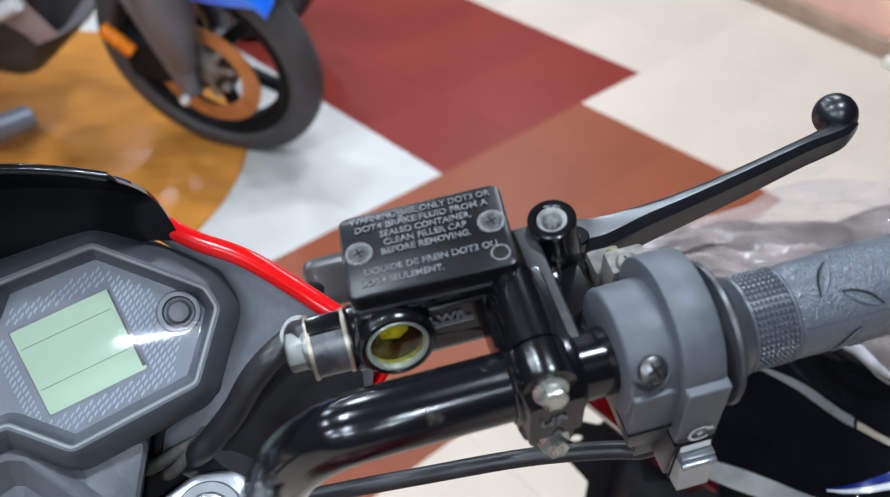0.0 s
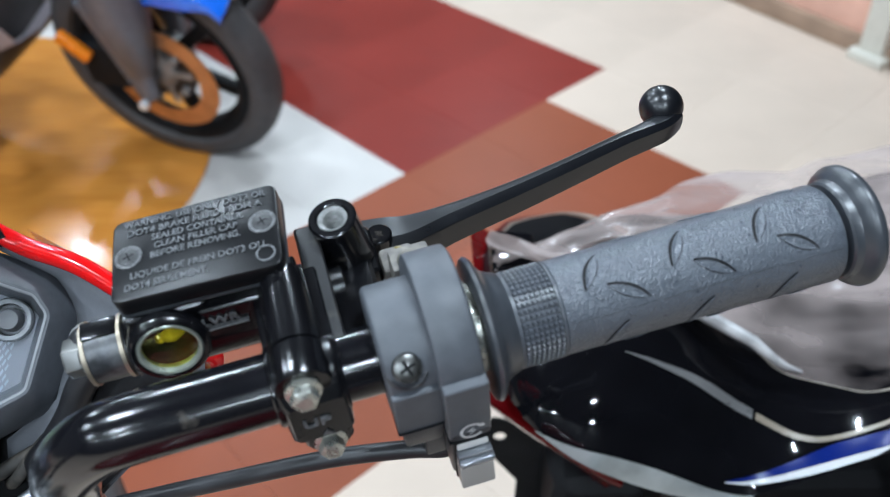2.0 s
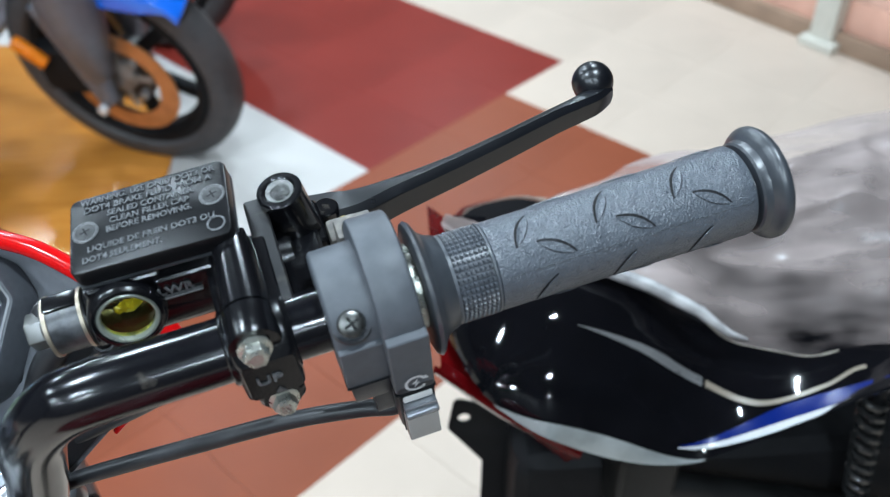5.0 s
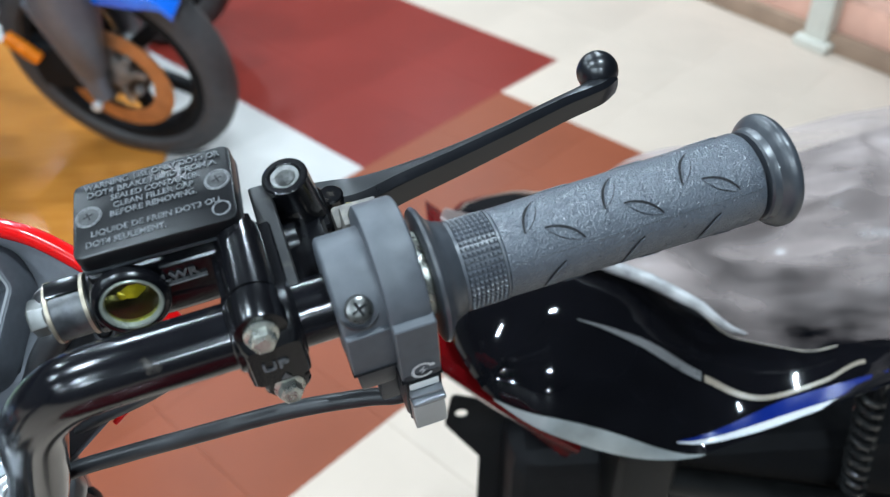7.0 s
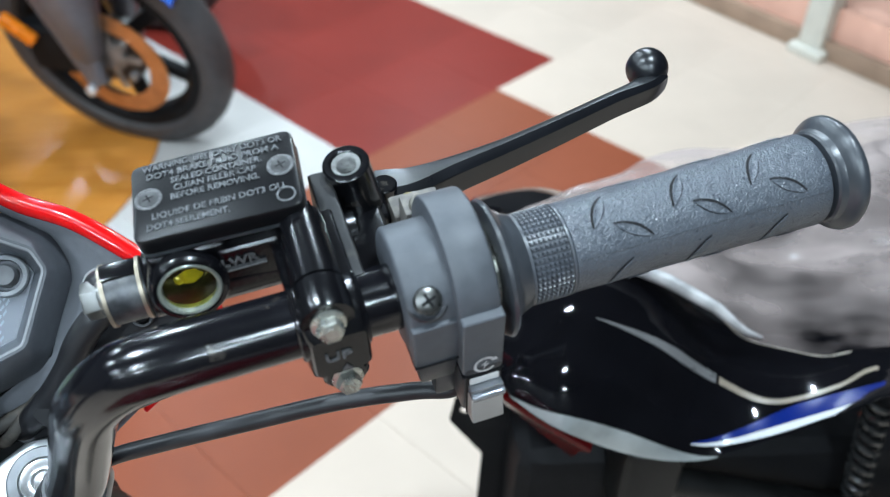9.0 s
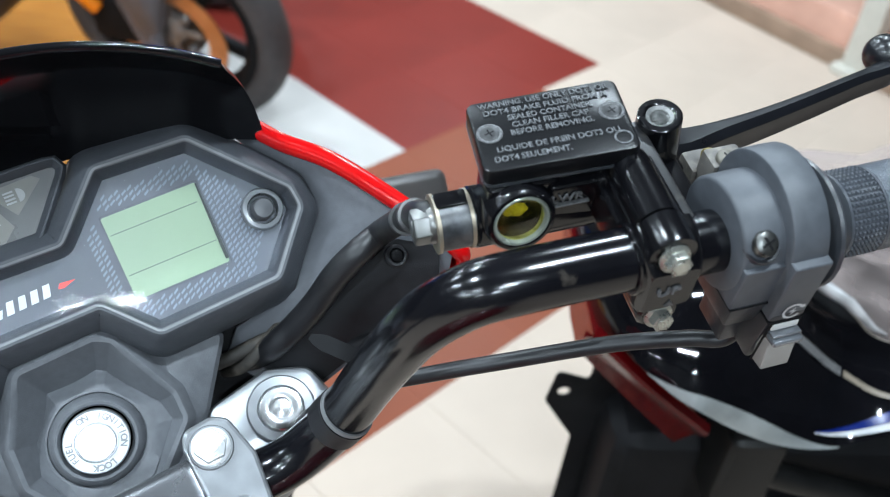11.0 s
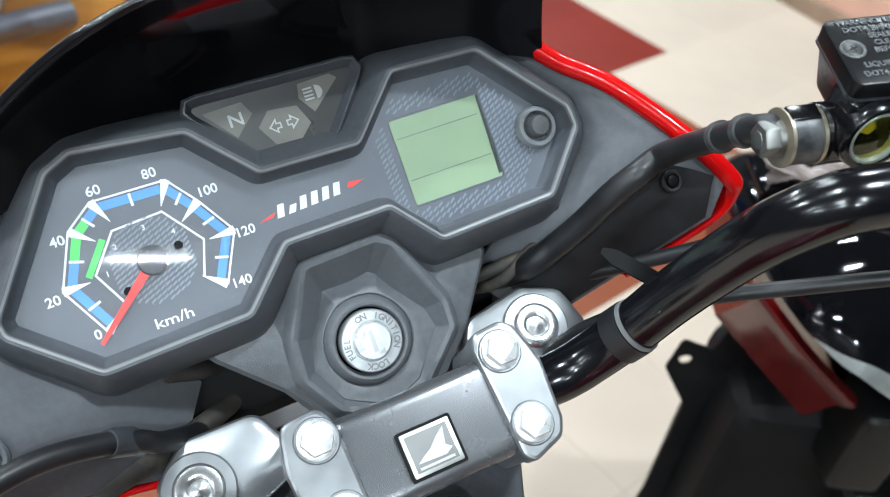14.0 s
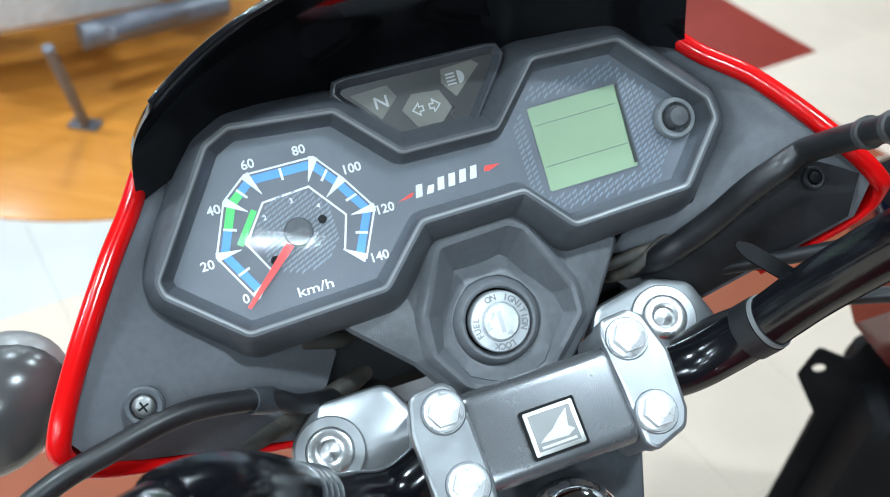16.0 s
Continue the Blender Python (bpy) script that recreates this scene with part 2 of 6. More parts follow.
def box(bm, m, lo, hi, bevel=0.0, segs=2, taper=None):
    r = bmesh.ops.create_cube(bm, size=1.0)["verts"]
    lo, hi = Vector(lo), Vector(hi)
    for v in r:
        top = v.co.z > 0
        v.co = Vector([lo[i] + (v.co[i] + 0.5) * (hi[i] - lo[i]) for i in range(3)])
        if taper and not top:
            c = (lo + hi) / 2
            v.co.x = c.x + (v.co.x - c.x) * taper[0]
            v.co.y = c.y + (v.co.y - c.y) * taper[1]
    es = list({e for v in r for e in v.link_edges})
    if bevel:
        out = bmesh.ops.bevel(bm, geom=es, offset=bevel, segments=segs, profile=0.6, affect="EDGES")
        r = list({v for f in out["faces"] for v in f.verts} | {v for v in r if v.is_valid})
        seen, stack = set(r), list(r)
        while stack:
            for e in stack.pop().link_edges:
                for w in e.verts:
                    if w not in seen:
                        seen.add(w)
                        stack.append(w)
        r = list(seen)
    bmesh.ops.transform(bm, matrix=m, verts=r)
    return r


def lathe(bm, m, p0, p1, profile, segs=40, caps=True):
    """Turns (distance along p0->p1, radius) pairs into a body of revolution."""
    p0, p1 = Vector(p0), Vector(p1)
    d = (p1 - p0).normalized()
    a = d.orthogonal().normalized()
    b = d.cross(a)
    rings = []
    for s, r in profile:
        rings.append([bm.verts.new(m @ (p0 + d * s + (a * math.cos(2 * math.pi * k / segs) + b * math.sin(2 * math.pi * k / segs)) * max(r, 0.001))) for k in range(segs)])
    for r0, r1 in zip(rings, rings[1:]):
        for k in range(segs):
            bm.faces.new((r0[k], r0[(k + 1) % segs], r1[(k + 1) % segs], r1[k]))
    if caps:
        bm.faces.new(rings[0][::-1])
        bm.faces.new(rings[-1])
    return rings


def rod(bm, m, p0, p1, r, segs=32, edge=0.6):
    n = (Vector(p1) - Vector(p0)).length
    lathe(bm, m, p0, p1, [(0, r - edge), (edge, r), (n - edge, r), (n, r - edge)], segs)


def smooth_path(pts, n=8):
    """Catmull-Rom through the points."""
    pts = [Vector(p) for p in pts]
    out = []
    for i in range(len(pts) - 1):
        a, b, c, d = pts[max(i - 1, 0)], pts[i], pts[i + 1], pts[min(i + 2, len(pts) - 1)]
        for k in range(n):
            t = k / n
            out.append(0.5 * ((2 * b) + (c - a) * t + (2 * a - 5 * b + 4 * c - d) * t * t + (3 * b - a - 3 * c + d) * t ** 3))
    out.append(pts[-1])
    return out


def sweep(bm, m, pts, radius, segs=24, flat=1.0, caps=True, up=None):
    """A tube along pts; radius may be a function of 0..1; flat squeezes one cross axis."""
    pts = [Vector(p) for p in pts]
    n = len(pts)
    d0 = (pts[1] - pts[0]).normalized()
    a = Vector(up) if up else d0.orthogonal()
    rings = []
    for i, p in enumerate(pts):
        d = (pts[min(i + 1, n - 1)] - pts[max(i - 1, 0)]).normalized()
        a = (a - a.dot(d) * d).normalized()
        b = d.cross(a)
        r = radius(i / (n - 1)) if callable(radius) else radius
        rings.append([bm.verts.new(m @ (p + (a * math.cos(2 * math.pi * k / segs) * flat + b * math.sin(2 * math.pi * k / segs)) * r)) for k in range(segs)])
    for r0, r1 in zip(rings, rings[1:]):
        for k in range(segs):
            bm.faces.new((r0[k], r0[(k + 1) % segs], r1[(k + 1) % segs], r1[k]))
    if caps:
        bm.faces.new(rings[0][::-1])
        bm.faces.new(rings[-1])
    return rings


def rounded(poly, radius, segs=5):
    """The outline with its corners rounded."""
    out = []
    n = len(poly)
    for i in range(n):
        p = Vector(poly[i]).to_2d()
        a = (Vector(poly[i - 1]).to_2d() - p)
        b = (Vector(poly[(i + 1) % n]).to_2d() - p)
        r = radius[i] if isinstance(radius, (list, tuple)) else radius
        half = a.angle(b) / 2
        cut = min(r / max(math.tan(half), 0.05), a.length * 0.45, b.length * 0.45)
        s, e = p + a.normalized() * cut, p + b.normalized() * cut
        for k in range(segs + 1):
            t = k / segs
            out.append((1 - t) ** 2 * s + 2 * t * (1 - t) * p + t * t * e)
    return out


def shrink(poly, d):
    """The outline moved inwards by d (it runs counter-clockwise)."""
    out = []
    n = len(poly)
    for i in range(n):
        a, p, b = Vector(poly[i - 1]).to_2d(), Vector(poly[i]).to_2d(), Vector(poly[(i + 1) % n]).to_2d()
        n1 = Vector((-(p - a).y, (p - a).x)).normalized()
        n2 = Vector((-(b - p).y, (b - p).x)).normalized()
        mid = n1 + n2
        out.append(p + mid * (d / max(0.35, mid.dot(n1))))
    return out


def slab(bm, m, poly, z0, z1, bevel=0.0):
    """A flat plate of that outline between two heights, its upper edge eased."""
    levels = [(poly, z0), (poly, z1 - bevel)] if bevel else [(poly, z0), (poly, z1)]
    if bevel:
        levels += [(shrink(poly, bevel * 0.35), z1 - bevel * 0.3), (shrink(poly, bevel), z1)]
    loops = [[bm.verts.new(m @ Vector((p[0], p[1], z))) for p in pl] for pl, z in levels]
    k = len(poly)
    for l0, l1 in zip(loops, loops[1:]):
        for i in range(k):
            bm.faces.new((l0[i], l0[(i + 1) % k], l1[(i + 1) % k], l1[i]))
    bm.faces.new(loops[0][::-1])
    bm.faces.new(loops[-1])


def bands(bm, m, rings, close=True):
    """Skins a row of loops (lists of 3D points) into a sheet."""
    loops = [[bm.verts.new(m @ Vector(p)) for p in r] for r in rings]
    k = len(rings[0])
    for l0, l1 in zip(loops, loops[1:]):
        for i in range(k if close else k - 1):
            bm.faces.new((l0[i], l0[(i + 1) % k], l1[(i + 1) % k], l1[i]))
    return loops


def hexagon(r, n=6, turn=0.0):
    return [Vector((r * math.cos(turn + 2 * math.pi * k / n), r * math.sin(turn + 2 * math.pi * k / n))) for k in range(n)]


def facing(p, d, up=(0, 0, 1)):
    """A local frame at p whose z looks along d."""
    d = Vector(d).normalized()
    u = Vector(up)
    x = u.cross(d)
    x = x.normalized() if x.length > 1e-4 else d.orthogonal().normalized()
    y = d.cross(x)
    r = Matrix((x, y, d)).transposed().to_4x4()
    r.translation = Vector(p)
    return r


def lettering(name, text, m, size, depth, material, parent, label="", spread=1.0, stretch=1.0, thick=0.012):
    c = bpy.data.curves.new(name, "FONT")
    c.body, c.size, c.extrude, c.offset = text, size, depth / 2, size * thick
    c.align_x, c.align_y = "CENTER", "CENTER"
    c.space_character = spread
    c.resolution_u = 3
    tmp = new(name, c)
    me = bpy.data.meshes.new_from_object(tmp.evaluated_get(bpy.context.evaluated_depsgraph_get()))
    bpy.data.objects.remove(tmp)
    bm = bmesh.new()
    bm.from_mesh(me)
    bpy.data.meshes.remove(me)
    bmesh.ops.transform(bm, matrix=m @ Matrix.Diagonal((stretch, 1, 1, 1)), verts=bm.verts)
    return part(name, bm, material, parent, label, smooth=False)


def bolt(name, parent, m, r_flange, r_hex, h, material=ZINC, label=""):
    """A flanged hexagon bolt head standing on z = 0 of m."""
    bm = bmesh.new()
    lathe(bm, m, (0, 0, 0), (0, 0, 1), [(0, r_flange), (h * 0.16, r_flange), (h * 0.30, r_hex * 1.02)], 32)
    hx = rounded(hexagon(r_hex * 1.1), r_hex * 0.12, 3)
    slab(bm, m, hx, h * 0.15, h, h * 0.14)
    lathe(bm, m, (0, 0, h - 0.01), (0, 0, h + 1), [(0, r_hex * 0.55), (h * 0.035, r_hex * 0.52)], 20)
    return part(name, bm, material, parent, label)


def cross_screw(name, parent, m, r, h, material, label=""):
    """A domed screw head with a cross recess."""
    bm = bmesh.new()
    lathe(bm, m, (0, 0, 0), (0, 0, 1), [(0, r), (h * 0.45, r), (h * 0.8, r * 0.86), (h, r * 0.55), (h * 1.02, r * 0.1)], 32)
    sc = part(name, bm, material, parent, label)
    bm = bmesh.new()
    for a in (0, 90):
        q = m @ Euler((0, 0, radians(a + 20))).to_matrix().to_4x4()
        box(bm, q, (-r * 0.55, -r * 0.11, h * 0.7), (r * 0.55, r * 0.11, h * 1.06), r * 0.04, 1)
    if parent.parent is None:
        part("cross_recess", bm, DARK, sc)
    else:
        part("screw_recess", bm, DARK, parent)
    return sc


# ---- the red motorcycle in front of the camera ----
bike = thing("motorcycle", (-0.25, 0.45, 0.0), "red and black commuter motorcycle standing on showroom floor with no mirrors", "motorcycle")


def yoke_to_bar(p):
    return BAR.inverted() @ (YOKE @ Vector(p))


# handlebar: straight clamp section, risers, swept-back ends
RIGHT_BEND = [(-42, 0, 0), (-57, 1.5, -5), (-70, 5, -20), (-79, 10, -43), (-88, 15, -70), (-97, 17, -92), (-110, 16.5, -110), (-129, 13, -121)]
SEAT_R = [yoke_to_bar(p) for p in ((30, 0, -13), (-3, 0, -13))]
half = [Vector((198, 0, 0)), Vector((100, 0, 0)), Vector((0, 0, 0))] + [Vector(p) for p in RIGHT_BEND] + SEAT_R
mirrored = []
for p in reversed(half[3:-1]):
    q = YOKE.inverted() @ (BAR @ p)
    q.x = -6 - q.x
    if q.x < -50:
        q.y, q.z = q.y - 8, q.z - 5
    mirrored.append(BAR.inverted() @ (YOKE @ q))
q0 = YOKE.inverted() @ (BAR @ Vector((60, 0, 0)))
q0.x = -6 - q0.x
mirrored.append(BAR.inverted() @ (YOKE @ q0))
bm = bmesh.new()
sweep(bm, BAR, smooth_path(half + mirrored, 9), 11.1, 40)
handlebar = part("handlebar", bm, BAR_BLACK, bike, "bent tubular handlebar in gloss black powder coat")

bm = bmesh.new()
boot_path = smooth_path(mirrored[4:8], 8)
sweep(bm, BAR, boot_path, lambda t: 13.5 + 1.2 * math.sin(math.pi * t), 32)
part("bar_boot", bm, BAR_BLACK, handlebar, "black rubber boot on the other bar end")
bm = bmesh.new()
for k in range(4):
    p = mirrored[3].lerp(mirrored[4], 0.1 + 0.2 * k)
    lathe(bm, BAR, p, p + (mirrored[4] - mirrored[3]), [(0, 10.8), (0, 12.8), (1.4, 13.4), (2.0, 12.4), (2.2, 10.8)], 36, caps=False)
part("boot_bellows", bm, RUBBER_PLAIN, handlebar, "ridged rubber collar")

# cable tie round the riser with its loose tail
bm = bmesh.new()
tie_at, tie_dir = Vector((-98, 17, -94)), Vector((-0.55, 0.05, -0.83)).normalized()
lathe(bm, BAR, tie_at, tie_at + tie_dir, [(0, 11.0), (0, 12.4), (9, 12.4), (9, 11.0)], 40, caps=False)
part("cable_tie_band", bm, shade("black_tie_band", (0.014, 0.014, 0.016), 0.45, vary=0.2, scale=150), handlebar, "black rubber band round the bar")
bm = bmesh.new()
lathe(bm, BAR, tie_at - tie_dir * 2.4, tie_at - tie_dir * 1.4, [(0, 11.1), (0, 12.0), (2.0, 12.0), (2.0, 11.1)], 40, caps=False)
part("cable_tie", bm, shade("grey_nylon", (0.17, 0.175, 0.18), 0.4, vary=0.1, scale=300), handlebar, "thin grey cable tie")
bm = bmesh.new()
a, b = FACE @ Vector((125, -62, 45)), FACE @ Vector((142, -81, 50))
tail_dir = (b - a).normalized()
rings = []
for k in range(9):
    t = k / 8
    c = a.lerp(b, t)
    w = 0.0036 * (0.35 + 0.65 * min(1, t * 5)) if t < 0.2 else 0.0036
    s = tail_dir.cross(Vector((0.1, -0.5, 0.86))).normalized()
    u = s.cross(tail_dir)
    rings.append([c + s * w + u * 0.0007, c + s * w - u * 0.0007, c - s * w - u * 0.0007, c - s * w + u * 0.0007])
lp = bands(bm, ONE, rings)
bm.faces.new(lp[0]), bm.faces.new(lp[-1][::-1])
part("cable_tie_tail", bm, DARK, handlebar, "loose black tail of a cable strap")

# throttle grip
bm = bmesh.new()
prof = [(0, 14.8), (0.6, 15.6)]
prof += [(0.6 + 94 * k / 20, 15.7 + 1.1 * (k / 20) ** 1.5) for k in range(1, 21)]
prof += [(95.4, 16.3), (95.8, 14.0)]
lathe(bm, BAR, (91.0, 0, 0), (195, 0, 0), prof, 64)
grip = part("throttle_grip", bm, RUBBER, bike, "long charcoal rubber grip with leaf-shaped tread marks")
bm = bmesh.new()
seam = []
for k in range(25):
    x, ang = 93.0 + 92.0 * k / 24, radians(56 + 0.5 * math.sin(k * 1.7))
    r = 15.68 + 1.1 * max(0, (x - 91.6) / 94) ** 1.5
    seam.append((x, -math.sin(ang) * r, math.cos(ang) * r))
sweep(bm, BAR, seam, lambda t: 0.16 + 0.06 * noise.noise(Vector((t * 20, 0, 0))), 8)
part("mould_seam", bm, RUBBER_PLAIN, grip)
bm = bmesh.new()
lathe(bm, BAR, (185.6, 0, 0), (220, 0, 0), [(0, 12.5), (3.0, 13.0), (3.2, 16.2), (3.9, 16.9), (5.4, 17.0), (6.4, 17.3), (7.4, 18.6), (8.6, 20.2), (10.0, 21.0), (11.6, 21.0), (12.8, 20.2), (13.6, 18.6), (13.6, 16.8), (13.0, 15.4), (13.2, 11)], 56)
part("grip_end_flange", bm, RUBBER_PLAIN, grip, "flared black rubber flange at the outer end")
bm = bmesh.new()
lathe(bm, BAR, (65.6, 0, 0), (80, 0, 0), [(0, 12), (0, 21.0), (0.7, 23.2), (1.8, 23.8), (2.8, 22.9), (3.8, 20.6), (5.2, 18.6), (7.2, 17.2), (9.8, 16.4), (10.6, 15.6)], 56)
part("grip_inner_flange", bm, RUBBER_PLAIN, grip, "trumpet-shaped rubber flange beside the switch")
bm = bmesh.new()
lathe(bm, BAR, (75.8, 0, 0), (92, 0, 0), [(0, 14.6), (0.2, 15.9), (1.2, 15.9), (1.2, 15.0), (14.4, 15.0), (14.4, 15.9), (15.2, 15.9), (15.5, 14.6)], 56)
part("knurled_band", bm, KNURL, grip)
bm = bmesh.new()
NK = 46
for row in range(8):
    x0 = 77.2 + row * 1.63
    for k in range(NK):
        am = 2 * math.pi * (k + 0.5) / NK
        da = 2 * math.pi / NK * 0.40
        base = [bm.verts.new(BAR @ Vector((x0 + dx, -math.sin(am + s * da) * 15.0, math.cos(am + s * da) * 15.0))) for dx, s in ((0.08, -1), (1.5, -1), (1.5, 1), (0.08, 1))]
        top = [bm.verts.new(BAR @ Vector((x0 + dx, -math.sin(am + s * da * 0.45) * 15.95, math.cos(am + s * da * 0.45) * 15.95))) for dx, s in ((0.45, -1), (1.13, -1), (1.13, 1), (0.45, 1))]
        for i in range(4):
            bm.faces.new((base[i], base[(i + 1) % 4], top[(i + 1) % 4], top[i]))
        bm.faces.new(top)
part("knurl_studs", bm, KNURL, grip, smooth=False)["kind"] = "stuff"


# near-black colour for the shade along the edges of the tread leaves
TREAD_SHADE = shade("tread_edge_shade", (0.009, 0.009, 0.010), 0.7, spec=0.2)


def tread_leaf(x, ang, turn, length=13.5, width=3.1):
    """A leaf-shaped tread mark: a shallow dished lens with a raised rim, wrapped on the grip."""
    bm = bmesh.new()
    n = 14
    loops = []
    for f, h, shift in ((1.42, 0.03, -0.22), (1.0, 0.04, 0.16), (0.97, 0.30, 0.16), (0.84, 0.36, 0.16), (0.6, 0.20, 0.1), (0.0, 0.14, 0.0)):
        loop = []
        for k in range(2 * n):
            t = k / n if k <= n else 2 - k / n
            s = 1 if k < n else -1
            u = (t - 0.5) * length * (0.76 + 0.24 * f) if f else (t - 0.5) * length * 0.7
            v = s * width / 2 * math.sin(math.pi * t) ** 0.8 * f + shift
            ca, sa = math.cos(radians(turn)), math.sin(radians(turn))
            dx, dc = u * ca - v * sa, u * sa + v * ca
            xx = x + dx
            r = 15.75 + 1.1 * max(0, (xx - 91) / 95) ** 1.5 + h
            aa = radians(ang) + dc / 16.0
            loop.append((xx, -math.sin(aa) * r, math.cos(aa) * r))
        loops.append(loop)
    bands(bm, BAR, loops)
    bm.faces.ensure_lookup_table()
    # outermost band, nearly flush and set off-centre, is painted as edge shade
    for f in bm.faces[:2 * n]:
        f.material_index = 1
    return part("tread_mark", bm, [RUBBER, TREAD_SHADE], grip)


for k in range(3):
    for turn_of in range(4):
        tread_leaf(103.3 + 28.7 * k + 4 * (turn_of % 2), 2 + 90 * turn_of - 180, -58)
        tread_leaf(112.6 + 28.7 * k + 4 * (turn_of % 2), 36 + 90 * turn_of - 180, 30)

# right switch housing
bm = bmesh.new()
M1 = BAR @ Matrix.Translation((0, 3.5, 2.0))
lathe(bm, M1, (48.0, 0, 0), (67, 0, 0), [(0, 12), (0, 24.6), (0.5, 25.5), (1.2, 25.8), (12.8, 25.8), (13.6, 25.5), (14.2, 24.6), (14.2, 12)], 56)
box(bm, BAR, (48.2, -24.5, -21), (62.4, 2, 9), 1.1, 3)
housing = part("switch_housing", bm, SWITCH, bike, "dark grey plastic switch housing with starter button")
bm = bmesh.new()
M2 = BAR @ Matrix.Translation((0, 2, 1.0))
lathe(bm, M2, (33.0, 0, 0), (51, 0, 0), [(0, 11.2), (0, 19.2), (0.5, 20.2), (1.4, 20.7), (14.0, 20.9), (15.6, 20.9), (15.6, 11)], 52)
box(bm, BAR, (33.4, -20.0, -15), (48.6, 2, 6), 0.9, 3)
part("housing_inner_half", bm, SWITCH, housing)
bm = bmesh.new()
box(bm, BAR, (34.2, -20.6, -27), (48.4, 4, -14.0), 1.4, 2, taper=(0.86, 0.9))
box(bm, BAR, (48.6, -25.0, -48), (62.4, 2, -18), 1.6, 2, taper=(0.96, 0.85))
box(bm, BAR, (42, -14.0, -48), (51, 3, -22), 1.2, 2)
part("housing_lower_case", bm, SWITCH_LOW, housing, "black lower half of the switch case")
bm = bmesh.new()
box(bm, BAR, (48.0, -25.2, -21.7), (62.6, 0, -21.1), 0.2, 1)
box(bm, BAR, (33.2, -20.8, -15.0), (48.8, 0, -14.5), 0.2, 1)
part("housing_seam", bm, DARK, housing)
bm = bmesh.new()
lathe(bm, BAR, (40, -12.2, 10.6), (40, -13.2, 12.0), [(-4, 7.0), (2.2, 7.0), (2.9, 6.4), (2.6, 5.4), (1.0, 5.2)], 32)
part("screw_boss", bm, SWITCH_LOW, housing)
SCREW_M = BAR @ facing((40, -14.3, 13.4), (0.0, -0.60, 0.80))
cross_screw("case_screw", housing, SCREW_M, 4.6, 3.2, shade("dull_steel_screw", (0.13, 0.13, 0.125), 0.30, metal=0.9, vary=0.3, scale=300))
SWITCH_FACE = BAR @ facing((55.6, -25.0, -15.6), (0, -1.0, 0.06))
bm = bmesh.new()
ring = []
for k in range(40):
    a = radians(35 + 290 * k / 39)
    ring.append(((math.cos(a), math.sin(a))))
lo = [bm.verts.new(SWITCH_FACE @ Vector((c * 3.0, s * 3.0, 0.45))) for c, s in ring]
hi = [bm.verts.new(SWITCH_FACE @ Vector((c * 4.0, s * 4.0, 0.45))) for c, s in ring]
for k in range(39):
    bm.faces.new((lo[k], lo[k + 1], hi[k + 1], hi[k]))
arrow = [bm.verts.new(SWITCH_FACE @ Vector(p)) for p in ((2.2, 1.2, 0.45), (4.6, 1.2, 0.45), (3.6, 3.2, 0.45))]
bm.faces.new(arrow)
zig = [(0.9, 2.3), (-1.5, -0.2), (0.1, -0.1), (-0.9, -2.3), (1.5, 0.3), (0.0, 0.2)]
bm.faces.new([bm.verts.new(SWITCH_FACE @ Vector((x, y, 0.45))) for x, y in zig])
part("starter_symbol", bm, WHITE_INK, housing, "white printed starter symbol", smooth=False)
bm = bmesh.new()
box(bm, BAR, (49.4, -25.5, -46.6), (61.8, -24.2, -21.6), 0.5, 1)
part("button_well", bm, DARK, housing)
bm = bmesh.new()
BUTTON = BAR @ Matrix.Translation((55.6, -26.0, -36.5)) @ Euler((radians(-10), 0, 0)).to_matrix().to_4x4()
box(bm, BUTTON, (-5.8, -3.6, -8.5), (5.8, 3, 6.6), 0.8, 3)
button = part("starter_button", bm, shade("pale_grey_button", (0.30, 0.29, 0.275), 0.36, vary=0.06, dust=0.08), housing, "pale grey plastic starter rocker")
bm = bmesh.new()
box(bm, BUTTON, (-6.0, -6.4, 6.2), (6.0, -0.5, 8.8), 1.2, 4)
box(bm, BUTTON, (-5.8, -4.6, 9.0), (5.8, 1, 10.4), 0.6, 2)
part("button_lip", bm, shade("gloss_grey_lip", (0.22, 0.23, 0.25), 0.15, metal=0.6), button, "darker glossy lip of the rocker")
bm = bmesh.new()
box(bm, BUTTON, (-5.4, -2.2, 10.8), (5.2, 2, 14.2), 0.7, 2)
part("button_tab", bm, shade("pale_tab", (0.62, 0.62, 0.61), 0.4, vary=0.06), button)
bm = bmesh.new()
rod(bm, BAR, (61.8, 1, 1), (65.8, 1, 1), 15, 40)
part("throttle_pulley_edge", bm, ZINC, housing)

# front brake master cylinder
bm = bmesh.new()
slab_poly = rounded([(-28.4, -18.8), (26.4, -19.4), (26.8, 15.4), (-28.4, 14.8)], 4.0, 5)
box(bm, CAP, (-27.4, -17.8, -25), (25.8, 14.4, -3.0), 3.0, 3, taper=(0.86, 0.72))
master = part("brake_master_cylinder", bm, MC_BLACK, bike, "gloss black brake fluid reservoir clamped to handlebar")
bm = bmesh.new()
rod(bm, BAR, (-44, 37, -8), (30, 40, -12), 11.4, 40, 1.0)
part("cylinder_barrel", bm, MC_BLACK, master)
for lo, hi in (((-18, 28, -12), (16, 42, 10)), ((-40, 30, -12), (-14, 44, 12))):
    bm = bmesh.new()
    box(bm, BAR, lo, hi, 2.0, 3)
    part("reservoir_neck", bm, MC_BLACK, master)
bm = bmesh.new()
slab(bm, CAP, slab_poly, -4.0, 2.6, 0.9)
